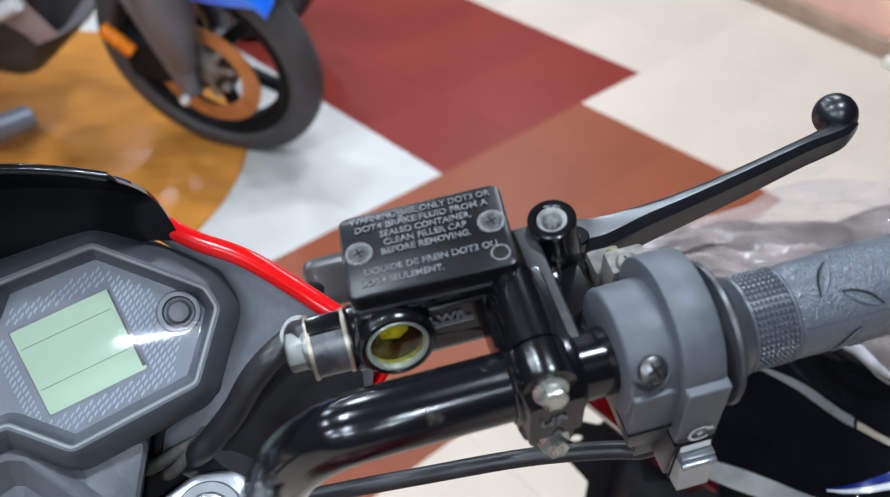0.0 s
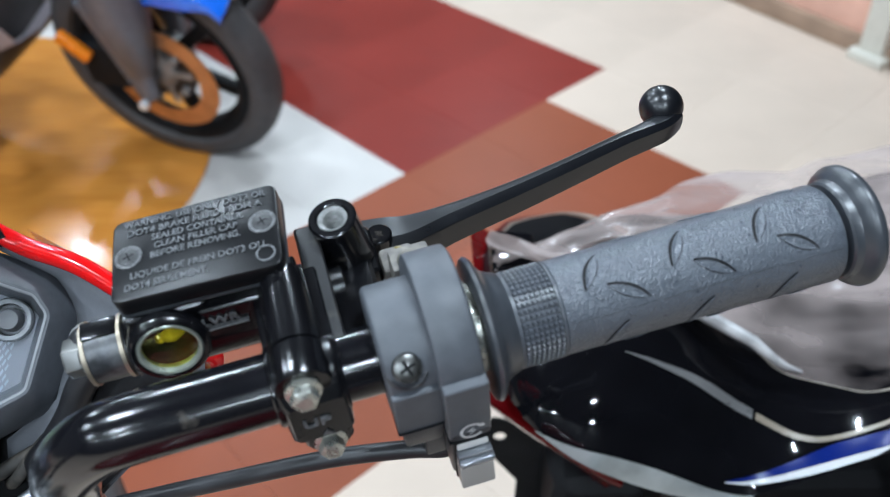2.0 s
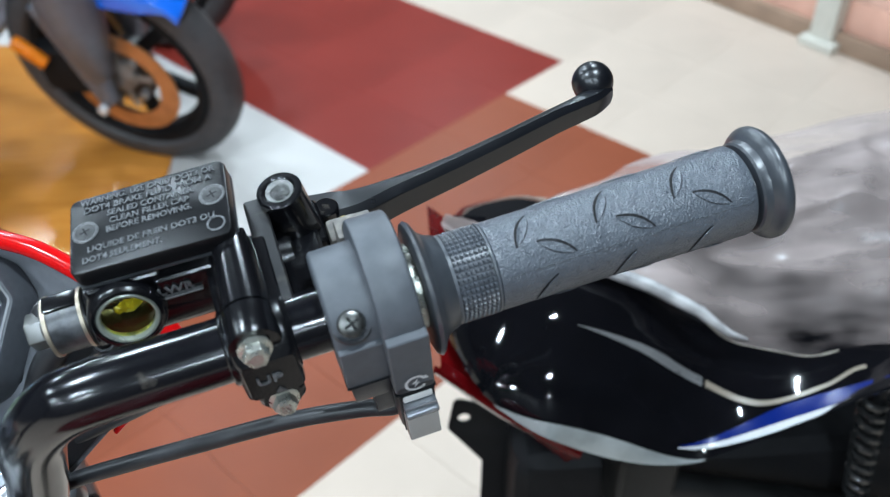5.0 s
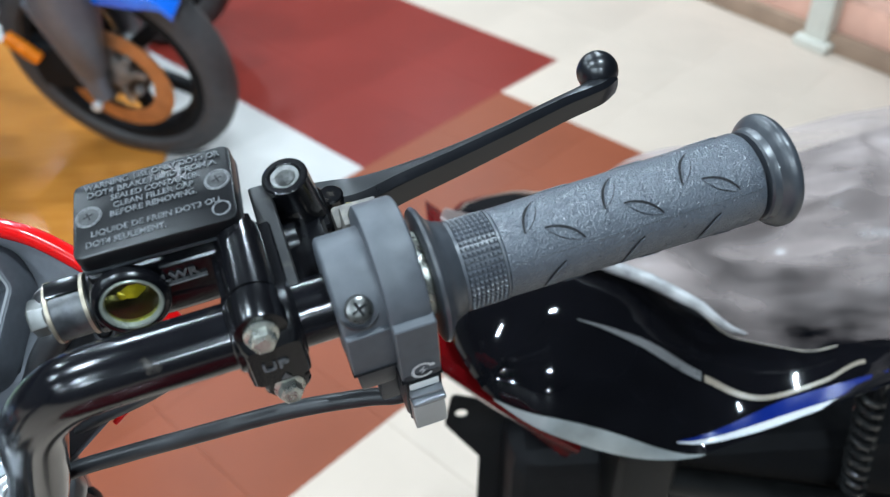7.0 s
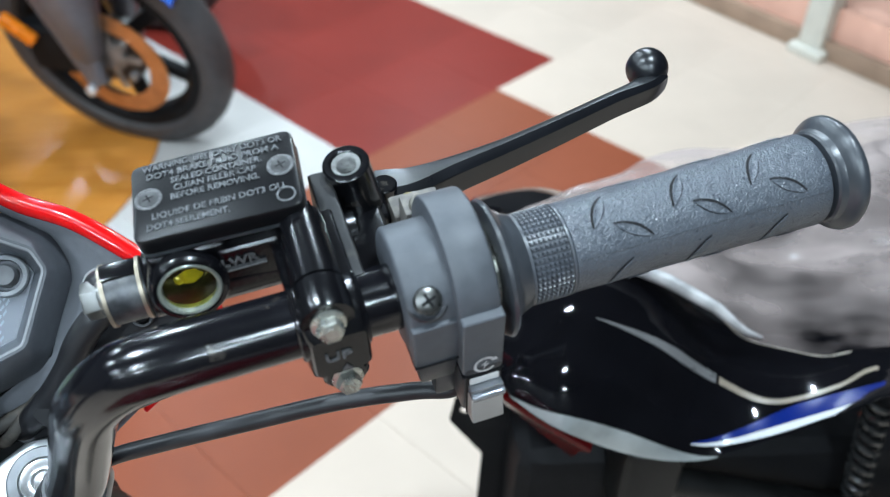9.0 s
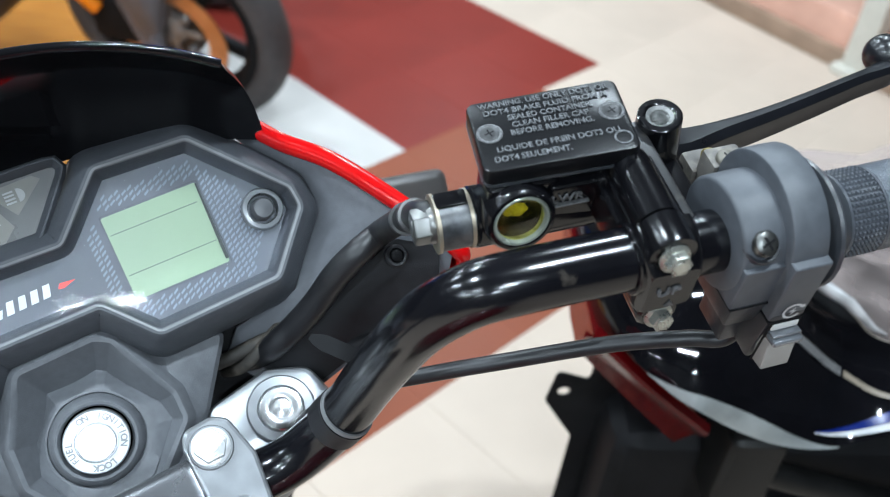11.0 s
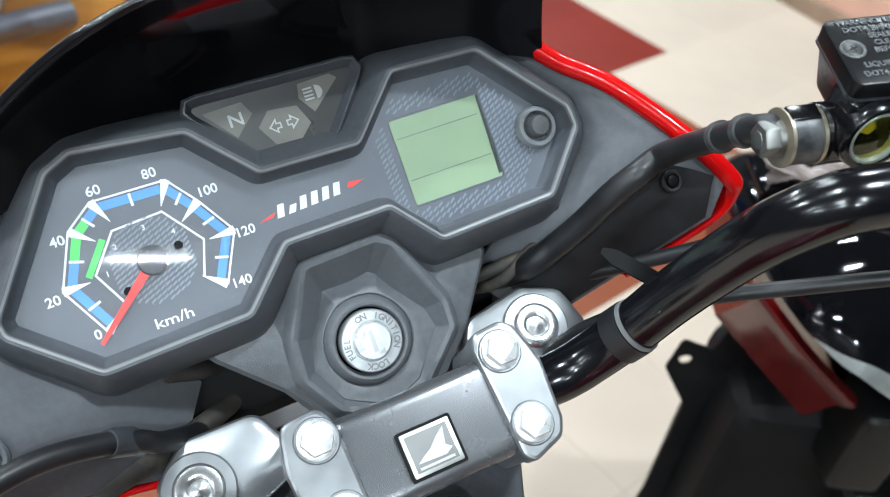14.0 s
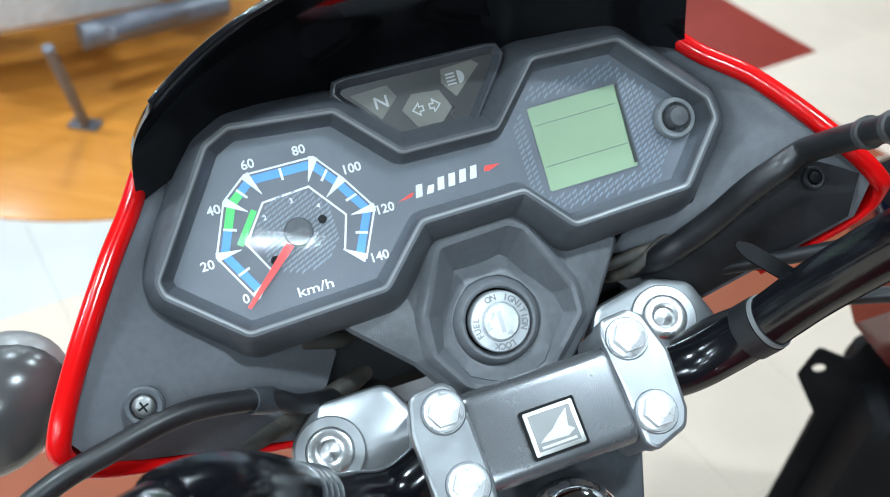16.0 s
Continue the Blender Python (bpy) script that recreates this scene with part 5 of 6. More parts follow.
    bmesh.ops.create_uvsphere(bm, u_segments=32, v_segments=20, radius=1.0, matrix=FACE @ Matrix.Translation(c + Vector((0, 4, -6))) @ Euler((0, 0, radians(-25 * side))).to_matrix().to_4x4() @ Matrix.Diagonal((size[0] * 1.02, size[1] * 1.02, size[2] * 0.9, 1)))
    part("indicator_lens", bm, shade("pale_lens", (0.17, 0.165, 0.16), 0.3), ind, "pale indicator lens")


wing(1)
wing(-1)
# headlamp shell closing the cowl in front
bm = bmesh.new()
bmesh.ops.create_uvsphere(bm, u_segments=32, v_segments=20, radius=1.0, matrix=FACE @ Matrix.Translation((CX, 0, -112)) @ Matrix.Diagonal((118, 62, 62, 1)))
part("headlamp_shell", bm, RED, bike, "red headlamp shell")
# dark headstock behind the console closes the gaps
bm = bmesh.new()
box(bm, FACE, (-78, -92, -150), (118, 20, -48), 14, 3)
part("headstock_cover", bm, DARK, bike, "black plastic behind the instruments")
# clutch cable and left-hand lines
bm = bmesh.new()
sweep(bm, FACE, smooth_path([(-50, -84, -40), (-66, -77, -10), (-79, -68, 5), (-107, -61, 21), (-135, -64, 33), (-166, -72, 42), (-215, -100, 50)], 8), 4.7, 24)
cl = part("clutch_cable", bm, HOSE, bike, "black sleeved cable crossing the cowl")
bm = bmesh.new()
lathe(bm, FACE, (-84, -66.2, 9), (-73, -71.5, -3), [(0, 4.6), (0, 5.6), (1.6, 5.9), (12, 5.9), (13, 4.6)], 28, caps=False)
part("cable_sleeve", bm, RUBBER_PLAIN, cl, "dark rubber end sleeve")
bm = bmesh.new()
sweep(bm, FACE, smooth_path([(-6, -66, -96), (-24, -76, -60), (-60, -84, -34), (-110, -92, -14), (-160, -118, -10)], 8), 5.0, 20)
part("left_wiring", bm, DUSTY, bike)


# ---- the showroom ----
U, V = Vector((0.736, 0.677, 0)).normalized(), Vector((-0.677, 0.736, 0)).normalized()


def on_floor(u, v, z=0.0):
    return U * u + V * v + Vector((0, 0, z))


bm = bmesh.new()
box(bm, ONE, (-5.0, -4.0, -0.12), (5.0, 7.0, -0.004))
floor = solo("floor", bm, GROUT, "cream, maroon and terracotta tiled showroom floor", "floor", "structure", smooth=False)
TW, TH = 0.271, 0.3245


def tile_mesh(mat):
    bm = bmesh.new()
    box(bm, ONE, (0.0003, 0.0003, -0.012), (TW - 0.0003, TH - 0.0003, 0.0), 0.0003, 1)
    return finish(bm, "floor_tile", mat, smooth=False)


tile_of = {k: tile_mesh(m) for k, m in (("cream", TILE_CREAM), ("white", TILE_WHITE), ("red", TILE_RED), ("brown", TILE_BROWN))}
tilt = Matrix((U, V, Vector((0, 0, 1)))).transposed().to_4x4()


def tile_kind(i, j):
    u, v = 1.293 + (i + 0.5) * TW, 0.768 + (j + 0.5) * TH
    if 2 <= j <= 7 and 0 <= i <= 2:
        return "red"
    if 0 <= j <= 1 and (-4 if j else -9) <= i <= 1:
        return "brown"
    return "white" if j >= 2 and i < 0 else "cream"


POINTS = []
for i in range(-9, 8):
    for j in range(-4, 9):
        u, v = 1.293 + i * TW, 0.768 + j * TH
        p = on_floor(u + TW / 2, v + TH / 2)
        POINTS.append(((p - Vector((0, 1.5, 0))).length, i, j, p))
POINTS.sort(key=lambda q: q[0])
for _, i, j, p in POINTS[:200]:
    ob = new("floor_tile", tile_of[tile_kind(i, j)])
    ob.matrix_basis = Matrix.Translation(on_floor(1.293 + i * TW, 0.768 + j * TH)) @ tilt
    ob.parent = floor
near = {(i, j) for _, i, j, p in POINTS[:200]}
bm = bmesh.new()
for i in range(-26, 24):
    for j in range(-20, 24):
        p = on_floor(1.293 + (i + 0.5) * TW, 0.768 + (j + 0.5) * TH)
        if (i, j) in near or abs(p.x) > 4.8 or not -3.8 < p.y < 6.8:
            continue
        q = Matrix.Translation(on_floor(1.293 + i * TW, 0.768 + j * TH)) @ tilt
        vs = [bm.verts.new(q @ Vector(c)) for c in ((0.0007, 0.0007, 0), (TW - 0.0007, 0.0007, 0), (TW - 0.0007, TH - 0.0007, 0), (0.0007, TH - 0.0007, 0))]
        bm.faces.new(vs)
part("far_tiles", bm, TILE_CREAM, floor, smooth=False)["kind"] = "stuff"

bm = bmesh.new()
c = on_floor(0.37, 2.34)
slab(bm, Matrix.Translation(c), [Vector((0.79 * math.cos(2 * math.pi * k / 96), 0.79 * math.sin(2 * math.pi * k / 96))) for k in range(96)], 0.0, 0.006, 0.002)
solo("wooden_disc", bm, WOOD, "round orange wood laminate inlay on the tiled floor", "floor inlay", "structure")

# room shell, out of view; added near-black so that gloss parts mirror dark
for name, lo, hi in (("wall_north", (-5.0, 7.0, -0.1), (5.0, 7.15, 3.2)), ("wall_south", (-5.0, -4.15, -0.1), (5.0, -4.0, 3.2)), ("wall_west", (-5.15, -4.15, -0.1), (-5.0, 7.15, 3.2)), ("wall_east", (5.0, -4.15, -0.1), (5.15, 7.15, 3.2))):
    bm = bmesh.new()
    box(bm, ONE, lo, hi)
    solo(name, bm, WALL, "unseen dark wall closing the showroom", "wall", "structure", smooth=False)
bm = bmesh.new()
box(bm, ONE, (-5.15, -4.15, 3.2), (5.15, 7.15, 3.3))
solo("ceiling", bm, CEILING, "unseen dark grey ceiling closing the showroom", "ceiling", "structure", smooth=False)

# raised marble step with a post along the far side
STEP = Matrix.Translation(Vector((1.25, 2.72, 0))) @ Matrix((Vector((-0.55, 0.835, 0)), Vector((-0.835, -0.55, 0)), Vector((0, 0, 1)))).transposed().to_4x4()
bm = bmesh.new()
box(bm, STEP, (-3.0, -1.2, 0.0), (3.0, -0.03, 0.16), 0.006, 2)
step = solo("trim_step", bm, PINK, "pink marble step beside the tiled floor", "step", "structure")
bm = bmesh.new()
box(bm, STEP, (-3.0, -0.03, 0.0), (3.0, 0.0, 0.06), 0.004, 2)
part("step_edge", bm, BROWN_EDGE, step, "brown stone skirting strip")
bm = bmesh.new()
box(bm, STEP, (-0.32, -0.06, 0.0), (-0.24, 0.02, 1.1), 0.01, 2)
box(bm, STEP, (-0.34, -0.08, 0.0), (-0.22, 0.04, 0.03), 0.006, 2)
solo("door_post", bm, POST, "pale painted post standing at the step", "post")

# ceiling battens
TUBE = glow("tube_glow", (0.95, 0.97, 1.0), 9.0)
made = None
for x in (-2.91, -1.21, 0.49):
    for y in (-3.6, -1.98, 0.05, 2.05, 4.05, 5.9):
        place = Matrix.Translation((x, y, 3.14)) @ Euler((0, 0, radians(14))).to_matrix().to_4x4()
        if made is None:
            made = thing("ceiling_light", (x, y, 3.14), "white tube light fixed to the ceiling", "ceiling light", "tube lights on the ceiling")
            made.matrix_basis = place
            bm = bmesh.new()
            box(bm, place, (-0.17, -0.035, 0.02), (0.17, 0.035, 0.06), 0.006, 2)
            part("fixture_body", bm, CEILING, made)
            bm = bmesh.new()
            rod(bm, place, (-0.15, 0, 0), (0.15, 0, 0), 0.016, 16, 0.002)
            part("tube", bm, TUBE, made, "glowing white tube")
        else:
            copy_thing(made, place)
        lamp = bpy.data.lights.new("tube_light", "AREA")
        lamp.shape, lamp.size, lamp.size_y = "RECTANGLE", 0.30, 0.03
        lamp.energy, lamp.color = 39.5, (0.735, 0.885, 1.0)
        lo = new("tube_light", lamp)
        lo.matrix_basis = place @ Matrix.Translation((0, 0, -0.03))

# ---- blue motorcycle standing on the disc ----
TYRE = shade("tyre_rubber", (0.050, 0.047, 0.049), 0.6, vary=0.2, scale=30, bump=0.3, bump_scale=300, dust=0.25, dust_scale=8, dust_colour=(0.16, 0.13, 0.12))
BLUE = shade("blue_body_paint", (0.008, 0.12, 0.62), 0.2, coat=1.0, vary=0.05)
BRONZE = shade("bronze_brake_disc", (0.62, 0.36, 0.20), 0.35, metal=0.9, vary=0.15, scale=30)
GREY_FORK = shade("grey_fork_paint", (0.15, 0.152, 0.175), 0.4, metal=0.4, vary=0.1)
HUB_GREY = shade("dull_hub_alloy", (0.24, 0.225, 0.215), 0.45, metal=0.5, vary=0.4, scale=40)
HUB_DARK = shade("dark_hub", (0.045, 0.032, 0.026), 0.5, vary=0.5, scale=40, dust=0.3, dust_scale=30, dust_colour=(0.2, 0.13, 0.09))
AMBER = shade("amber_reflector", (0.85, 0.22, 0.01), 0.25, coat=0.5, vary=0.05)
WHITE_PLASTIC = shade("pale_plastic", (0.55, 0.53, 0.53), 0.5, vary=0.1)


def wheel(parent, m, r_tyre=0.298, w=0.045, spokes=6, disc=True):
    """A wheel whose axle is local y; m in metres, near side is -y."""
    bm = bmesh.new()
    prof = [(-0.6, 0.225), (-0.95, 0.238), (-1.0, 0.262), (-0.82, 0.283), (-0.45, 0.295), (0, 0.298), (0.45, 0.295), (0.82, 0.283), (1.0, 0.262), (0.95, 0.238), (0.6, 0.225)]
    lathe(bm, m, (0, 0, 0), (0, 1, 0), [(a * w, r * r_tyre / 0.298) for a, r in prof], 72, caps=False)
    wh = part("front_wheel", bm, TYRE, parent, "black tyre on a dark alloy rim")
    bm = bmesh.new()
    lathe(bm, m, (0, 0, 0), (0, 1, 0), [(-0.032, 0.232), (-0.036, 0.208), (-0.014, 0.190), (0.014, 0.190), (0.036, 0.208), (0.032, 0.232)], 64, caps=False)
    lathe(bm, m, (0, 0, 0), (0, 1, 0), [(-0.04, 0.02), (-0.04, 0.045), (0.04, 0.045), (0.04, 0.02)], 32)
    part("rim", bm, DARK, wh)
    bm = bmesh.new()
    lathe(bm, m, (0, 0, 0), (0, 1, 0), [(-0.055, 0.012), (-0.056, 0.034), (-0.046, 0.050), (0.046, 0.050), (0.056, 0.034), (0.055, 0.012)], 32)
    part("hub", bm, HUB_GREY, wh, "dull grey wheel hub")
    for k in range(spokes):
        bm = bmesh.new()
        q = m @ Euler((0, 2 * math.pi * k / spokes + 0.35, 0)).to_matrix().to_4x4()
        box(bm, q, (0.035, -0.012, -0.017), (0.21, 0.012, 0.017), 0.006, 2)
        part("spoke", bm, DARK, wh)
    if disc:
        bm = bmesh.new()
        lathe(bm, m, (0.018, -0.060, -0.01), (0.018, -0.050, -0.01), [(0, 0.098), (0, 0.145), (0.004, 0.145), (0.004, 0.098)], 64, caps=False)
        part("brake_disc", bm, BRONZE, wh, "bronze-toned steel brake disc")
        # added backing disc, dark brown, to close the view through the hub
        bm = bmesh.new()
        lathe(bm, m, (0, -0.030, 0), (0, -0.020, 0), [(0, 0.02), (0, 0.088), (0.006, 0.092), (0.012, 0.088), (0.012, 0.02)], 40)
        part("hub_backing", bm, HUB_DARK, wh, "added dark brown backing disc behind the hub")
        for k in range(5):
            bm = bmesh.new()
            q = m @ Euler((0, 2 * math.pi * (k + 0.5) / 5, 0)).to_matrix().to_4x4()
            rod(bm, q, (0.078, -0.062, 0), (0.078, -0.040, 0), 0.011, 16, 0.002)
            part("disc_bolt", bm, HUB_GREY, wh)
        bm = bmesh.new()
        for k in range(5):
            q = m @ Euler((0, 2 * math.pi * k / 5, 0)).to_matrix().to_4x4()
            box(bm, q, (0.03, -0.052, -0.010), (0.095, -0.048, 0.010), 0.002, 1)
        part("disc_carrier", bm, HUB_GREY, wh)
    return wh


BW = Matrix.Translation((-0.575, 2.015, 0.285)) @ Euler((0, 0, radians(-20))).to_matrix().to_4x4() @ Euler((radians(13), 0, 0)).to_matrix().to_4x4()
blue_bike = thing("motorcycle", (-0.9, 2.1, 0), "blue sports motorcycle parked on the wooden floor disc", "motorcycle")
wheel(blue_bike, BW)
for sy in (-0.085, 0.085):
    bm = bmesh.new()
    lathe(bm, BW, (-0.015, sy, -0.055), (0.0, sy, 0.34), [(0, 0.012), (0.01, 0.022), (0.08, 0.026), (0.09, 0.034), (0.25, 0.068), (0.40, 0.074)], 28)
    rod(bm, BW, (-0.02, sy, -0.06), (-0.10, sy, 0.22), 0.020, 28, 0.003)
    fork = part("fork_leg", bm, GREY_FORK, blue_bike, "dark grey telescopic fork leg")
    bm = bmesh.new()
    rod(bm, BW, (-0.022, sy * 1.25, -0.055), (-0.022, sy * 1.45, -0.055), 0.012, 20, 0.002)
    part("axle_nut", bm, STEEL, fork, "bright axle nut")
bm = bmesh.new()
box(bm, BW, (-0.17, -0.10, -0.03), (-0.05, -0.045, 0.10), 0.02, 3)
part("brake_caliper", bm, DARK, blue_bike, "black brake caliper")
bm = bmesh.new()
box(bm, BW @ Matrix.Translation((-0.158, -0.10, 0.095)) @ Euler((0, radians(42), 0)).to_matrix().to_4x4(), (-0.045, -0.02, -0.018), (0.045, 0.004, 0.018), 0.010, 3)
part("amber_reflector", bm, AMBER, blue_bike, "small amber side reflector")
bm = bmesh.new()
rows_ = []
for k in range(17):
    x = -0.10 + 0.35 * k / 16
    top = math.sqrt(max(0.335 ** 2 - x * x, 0.01))
    low = min(top - 0.02, 0.205 + 0.02 * math.sin(k / 16 * math.pi) + 0.25 * max(0, x - 0.15))
    rows_.append([(x, y, z) for y, z in ((-0.082, low), (-0.078, (low + top) / 2), (-0.062, top - 0.01), (0, top + 0.012), (0.062, top - 0.01), (0.078, (low + top) / 2), (0.082, low))])
bands(bm, BW, rows_ + [[(p[0], p[1] * 0.95, p[2] - 0.004) for p in r] for r in reversed(rows_)], close=False)
part("front_mudguard", bm, BLUE, blue_bike, "gloss blue front mudguard")
bm = bmesh.new()
for a, b, z0, z1 in ((-0.75, -0.12, 0.42, 0.9),):
    bands(bm, BW, [[(a + (b - a) * t, -0.16 - 0.05 * math.sin(math.pi * t), z0 + 0.06 * t + s * 0.12) for t in [i / 12 for i in range(13)]] for s in (0, 1, 2, 3)] + [[(a + (b - a) * t, 0.16, z0 + 0.06 * t + s * 0.12) for t in [i / 12 for i in range(13)]] for s in (3, 2, 1, 0)], close=False)
part("fairing", bm, BLUE, blue_bike, "blue fairing panel")
bm = bmesh.new()
box(bm, BW, (-1.15, -0.17, -0.06), (-0.42, 0.17, 0.55), 0.08, 4)
part("engine", bm, shade("dusty_engine", (0.05, 0.045, 0.044), 0.5, vary=0.5, scale=9, dust=0.3, dust_scale=6, dust_colour=(0.14, 0.11, 0.10)), blue_bike, "dark engine block")
bm = bmesh.new()
for p0, p1, r in (((-0.5, -0.2, 0.15), (-1.1, -0.24, 0.12), 0.03), ((-0.35, -0.16, 0.2), (-0.55, -0.2, 0.1), 0.018)):
    rod(bm, BW, p0, p1, r, 20, 0.003)
part("exhaust", bm, WHITE_PLASTIC, blue_bike, "pale exhaust pipe")
# pale plastic beside the wheel, its wide low form added to shade the wood
bm = bmesh.new()
rows_ = []
for k in range(13):
    x = -1.05 + 0.70 * k / 12
    w = 0.13 + 0.07 * math.sin(math.pi * k / 12)
    low, top = -0.10 + 0.16 * (k / 12) ** 2, 0.30
    rows_.append([(x, -w, top), (x, -w * 1.05, (low + top) / 2), (x, -w * 0.7, low), (x, 0, low - 0.02), (x, w * 0.7, low), (x, w * 1.05, (low + top) / 2), (x, w, top)])
bands(bm, BW, rows_, close=False)
part("belly_fairing", bm, shade("pale_belly_paint", (0.42, 0.37, 0.39), 0.35, vary=0.2, scale=8), blue_bike, "pale belly fairing under the engine")
rear = BW @ Matrix.Translation((-1.3, 0, 0))
wheel(blue_bike, rear, disc=False).name = "rear_wheel"

# silver motorcycle at the far side of the disc
grey_bike = thing("motorcycle", (-1.4, 1.6, 0), "silver motorcycle on its side stand on the wooden disc", "motorcycle")
GW = Matrix.Translation((-1.75, 1.75, 0.30)) @ Euler((0, 0, radians(25))).to_matrix().to_4x4()
wheel(grey_bike, GW, disc=False).name = "rear_wheel"
bm = bmesh.new()
rod(bm, ONE, (-1.21, 1.53, 0.012), (-1.16, 1.38, 0.30), 0.012, 20, 0.002)
box(bm, Matrix.Translation((-1.215, 1.535, 0.006)), (-0.035, -0.02, 0), (0.035, 0.02, 0.012), 0.003, 1)
part("side_stand", bm, GREY_FORK, grey_bike, "grey steel side stand resting on the floor")
bm = bmesh.new()
box(bm, Matrix.Translation((-1.36, 1.72, 0.25)) @ Euler((0, 0, radians(40))).to_matrix().to_4x4(), (-0.30, -0.12, -0.06), (0.26, 0.12, 0.26), 0.06, 3)
part("engine", bm, WHITE_PLASTIC, grey_bike, "silver engine casing")
bm = bmesh.new()
rod(bm, ONE, (-1.75, 1.75, 0.30), (-1.1, 1.66, 0.42), 0.025, 20, 0.003)
rod(bm, ONE, (-1.22, 1.60, 0.20), (-0.98, 1.86, 0.20), 0.032, 20, 0.004)
rod(bm, ONE, (-1.10, 1.52, 0.27), (-1.02, 1.72, 0.24), 0.016, 20, 0.003)
part("frame_tube", bm, GREY_FORK, grey_bike)

# red motorcycle behind the blue wheel
red_bike = thing("motorcycle", (-0.2, 3.0, 0), "dark motorcycle with a red mudguard behind the blue one", "motorcycle")
RW = Matrix.Translation((-0.66, 2.72, 0.30)) @ Euler((0, 0, radians(-14))).to_matrix().to_4x4()
wheel(red_bike, RW, disc=False)
bm = bmesh.new()
rows_ = []
for k in range(11):
    a = radians(10 + 120 * k / 10)
    rows_.append([(math.cos(a) * 0.33, yy, math.sin(a) * 0.33) for yy in (-0.06, -0.02, 0.02, 0.06)])
bands(bm, RW, rows_ + [[(p[0] * 0.97, p[1], p[2] * 0.97) for p in r] for r in reversed(rows_)], close=False)
part("front_mudguard", bm, RED, red_bike, "red front mudguard")
bm = bmesh.new()
for sy in (-0.085, 0.085):
    rod(bm, RW, (0.0, sy, 0), (-0.3, sy, 0.55), 0.026, 24, 0.003)
part("front_fork", bm, DARK, red_bike)


# ---- black motorcycle parked alongside, its tail towards the red one ----
GLOSS = shade("gloss_black_paint", (0.003, 0.003, 0.004), 0.05, coat=0.0, vary=0.2, rough_vary=0.02, spec=0.4)
STRIPE_BLUE = shade("blue_stripe", (0.002, 0.010, 0.10), 0.22, vary=0.05, spec=0.25)
STRIPE_WHITE = shade("white_stripe", (0.44, 0.44, 0.45), 0.18, vary=0.04)
SILVER_LINE = shade("silver_stripe", (0.19, 0.185, 0.185), 0.3, metal=0.4, coat=0.2)
TAN_LINE = shade("tan_stripe", (0.19, 0.155, 0.12), 0.35, vary=0.1)
TAIL_RED = shade("red_tail_lens", (0.13, 0.003, 0.004), 0.2, coat=0.15, vary=0.15, scale=40, spec=0.3)
tail = thing("motorcycle", (0.75, 0.5, 0), "black motorcycle with blue stripe and plastic-wrapped seat parked alongside", "motorcycle")


def side(x, z, y):
    return Vector((x, y, z))


# tail fairing: stations from the lamp end forwards, section from the lower edge over the flank to the seat edge
def along(s, table):
    for i in range(len(table) - 1):
        (s0, v0), (s1, v1) = table[i], table[i + 1]
        if s <= s1:
            h, k = s1 - s0, (s - s0) / (s1 - s0)
            a, b = table[max(i - 1, 0)], table[min(i + 2, len(table) - 1)]
            m0, m1 = (v1 - a[1]) / (s1 - a[0]) * h, (b[1] - v0) / (b[0] - s0) * h
            return (2 * k ** 3 - 3 * k * k + 1) * v0 + (k ** 3 - 2 * k * k + k) * m0 + (3 * k * k - 2 * k ** 3) * v1 + (k ** 3 - k * k) * m1
    return table[-1][1]



LOW = ((0, 0.809), (0.104, 0.760), (0.182, 0.726), (0.312, 0.689), (0.414, 0.680), (0.494, 0.695), (0.598, 0.724), (0.694, 0.750), (1.0, 0.80))
TOP = ((0, 0.825), (0.104, 0.837), (0.182, 0.845), (0.30, 0.830), (0.40, 0.795), (0.48, 0.781), (0.6, 0.777), (0.71, 0.776), (1.0, 0.79))
RIDGE = ((0, 0.95), (0.26, 0.80), (0.414, 0.70), (0.51, 0.51), (0.598, 0.56), (0.65, 0.70), (1.0, 0.85))


def flank(s, t):
    """s 0..1 along the tail, t 0..1 from the lower edge to the seat edge; a crease runs along RIDGE."""
    low, top = along(s, LOW), along(s, TOP)
    over = max(0.0, t - along(s, RIDGE) - 0.03)
    y = 0.430 + 0.03 * t * t - 0.003 * math.sin(math.pi * min(1, t * 1.2)) + 0.012 * min(1, over * 9)
    k = min(1, s / 0.09) ** 0.5
    lean = 0.042 * (1 - min(1, t)) * min(1, s * 5)  # the panel leans out towards its lower edge
    return Vector((0.106, 0.52, 0.80)).lerp(Vector((0.10 + 0.5 * s - 0.65 * lean, y - lean, low + (top - low) * t + 1.3 * lean)), k)


bm = bmesh.new()
NS, NT = 36, 14
grid = [[flank(i / NS, j / NT) for i in range(NS + 1)] for j in range(NT + 1)]
far_side = [[Vector((p.x, 1.09 - p.y, p.z - 0.03)) for p in row] for row in reversed(grid)]
bands(bm, ONE, grid + far_side, close=False)
tail_body = part("tail_fairing", bm, GLOSS, tail, "gloss black tail fairing reflecting the tube lights", angle=60)


def stripe(name, t0, t1, s0, s1, material, label, off=0.002, wob=0.0):
    bm = bmesh.new()
    rows_ = []
    for j in range(5):
        row = []
        for i in range(25):
            s = s0 + (s1 - s0) * i / 24
            t = t0(s) + (t1(s) - t0(s)) * j / 4
            row.append(flank(s, t) + Vector((0, -off, 0.0008)))
        rows_.append(row)
    bands(bm, ONE, rows_, close=False)
    return part(name, bm, material, tail_body, label)


grow = lambda s: min(1, (s - 0.385) * 7)
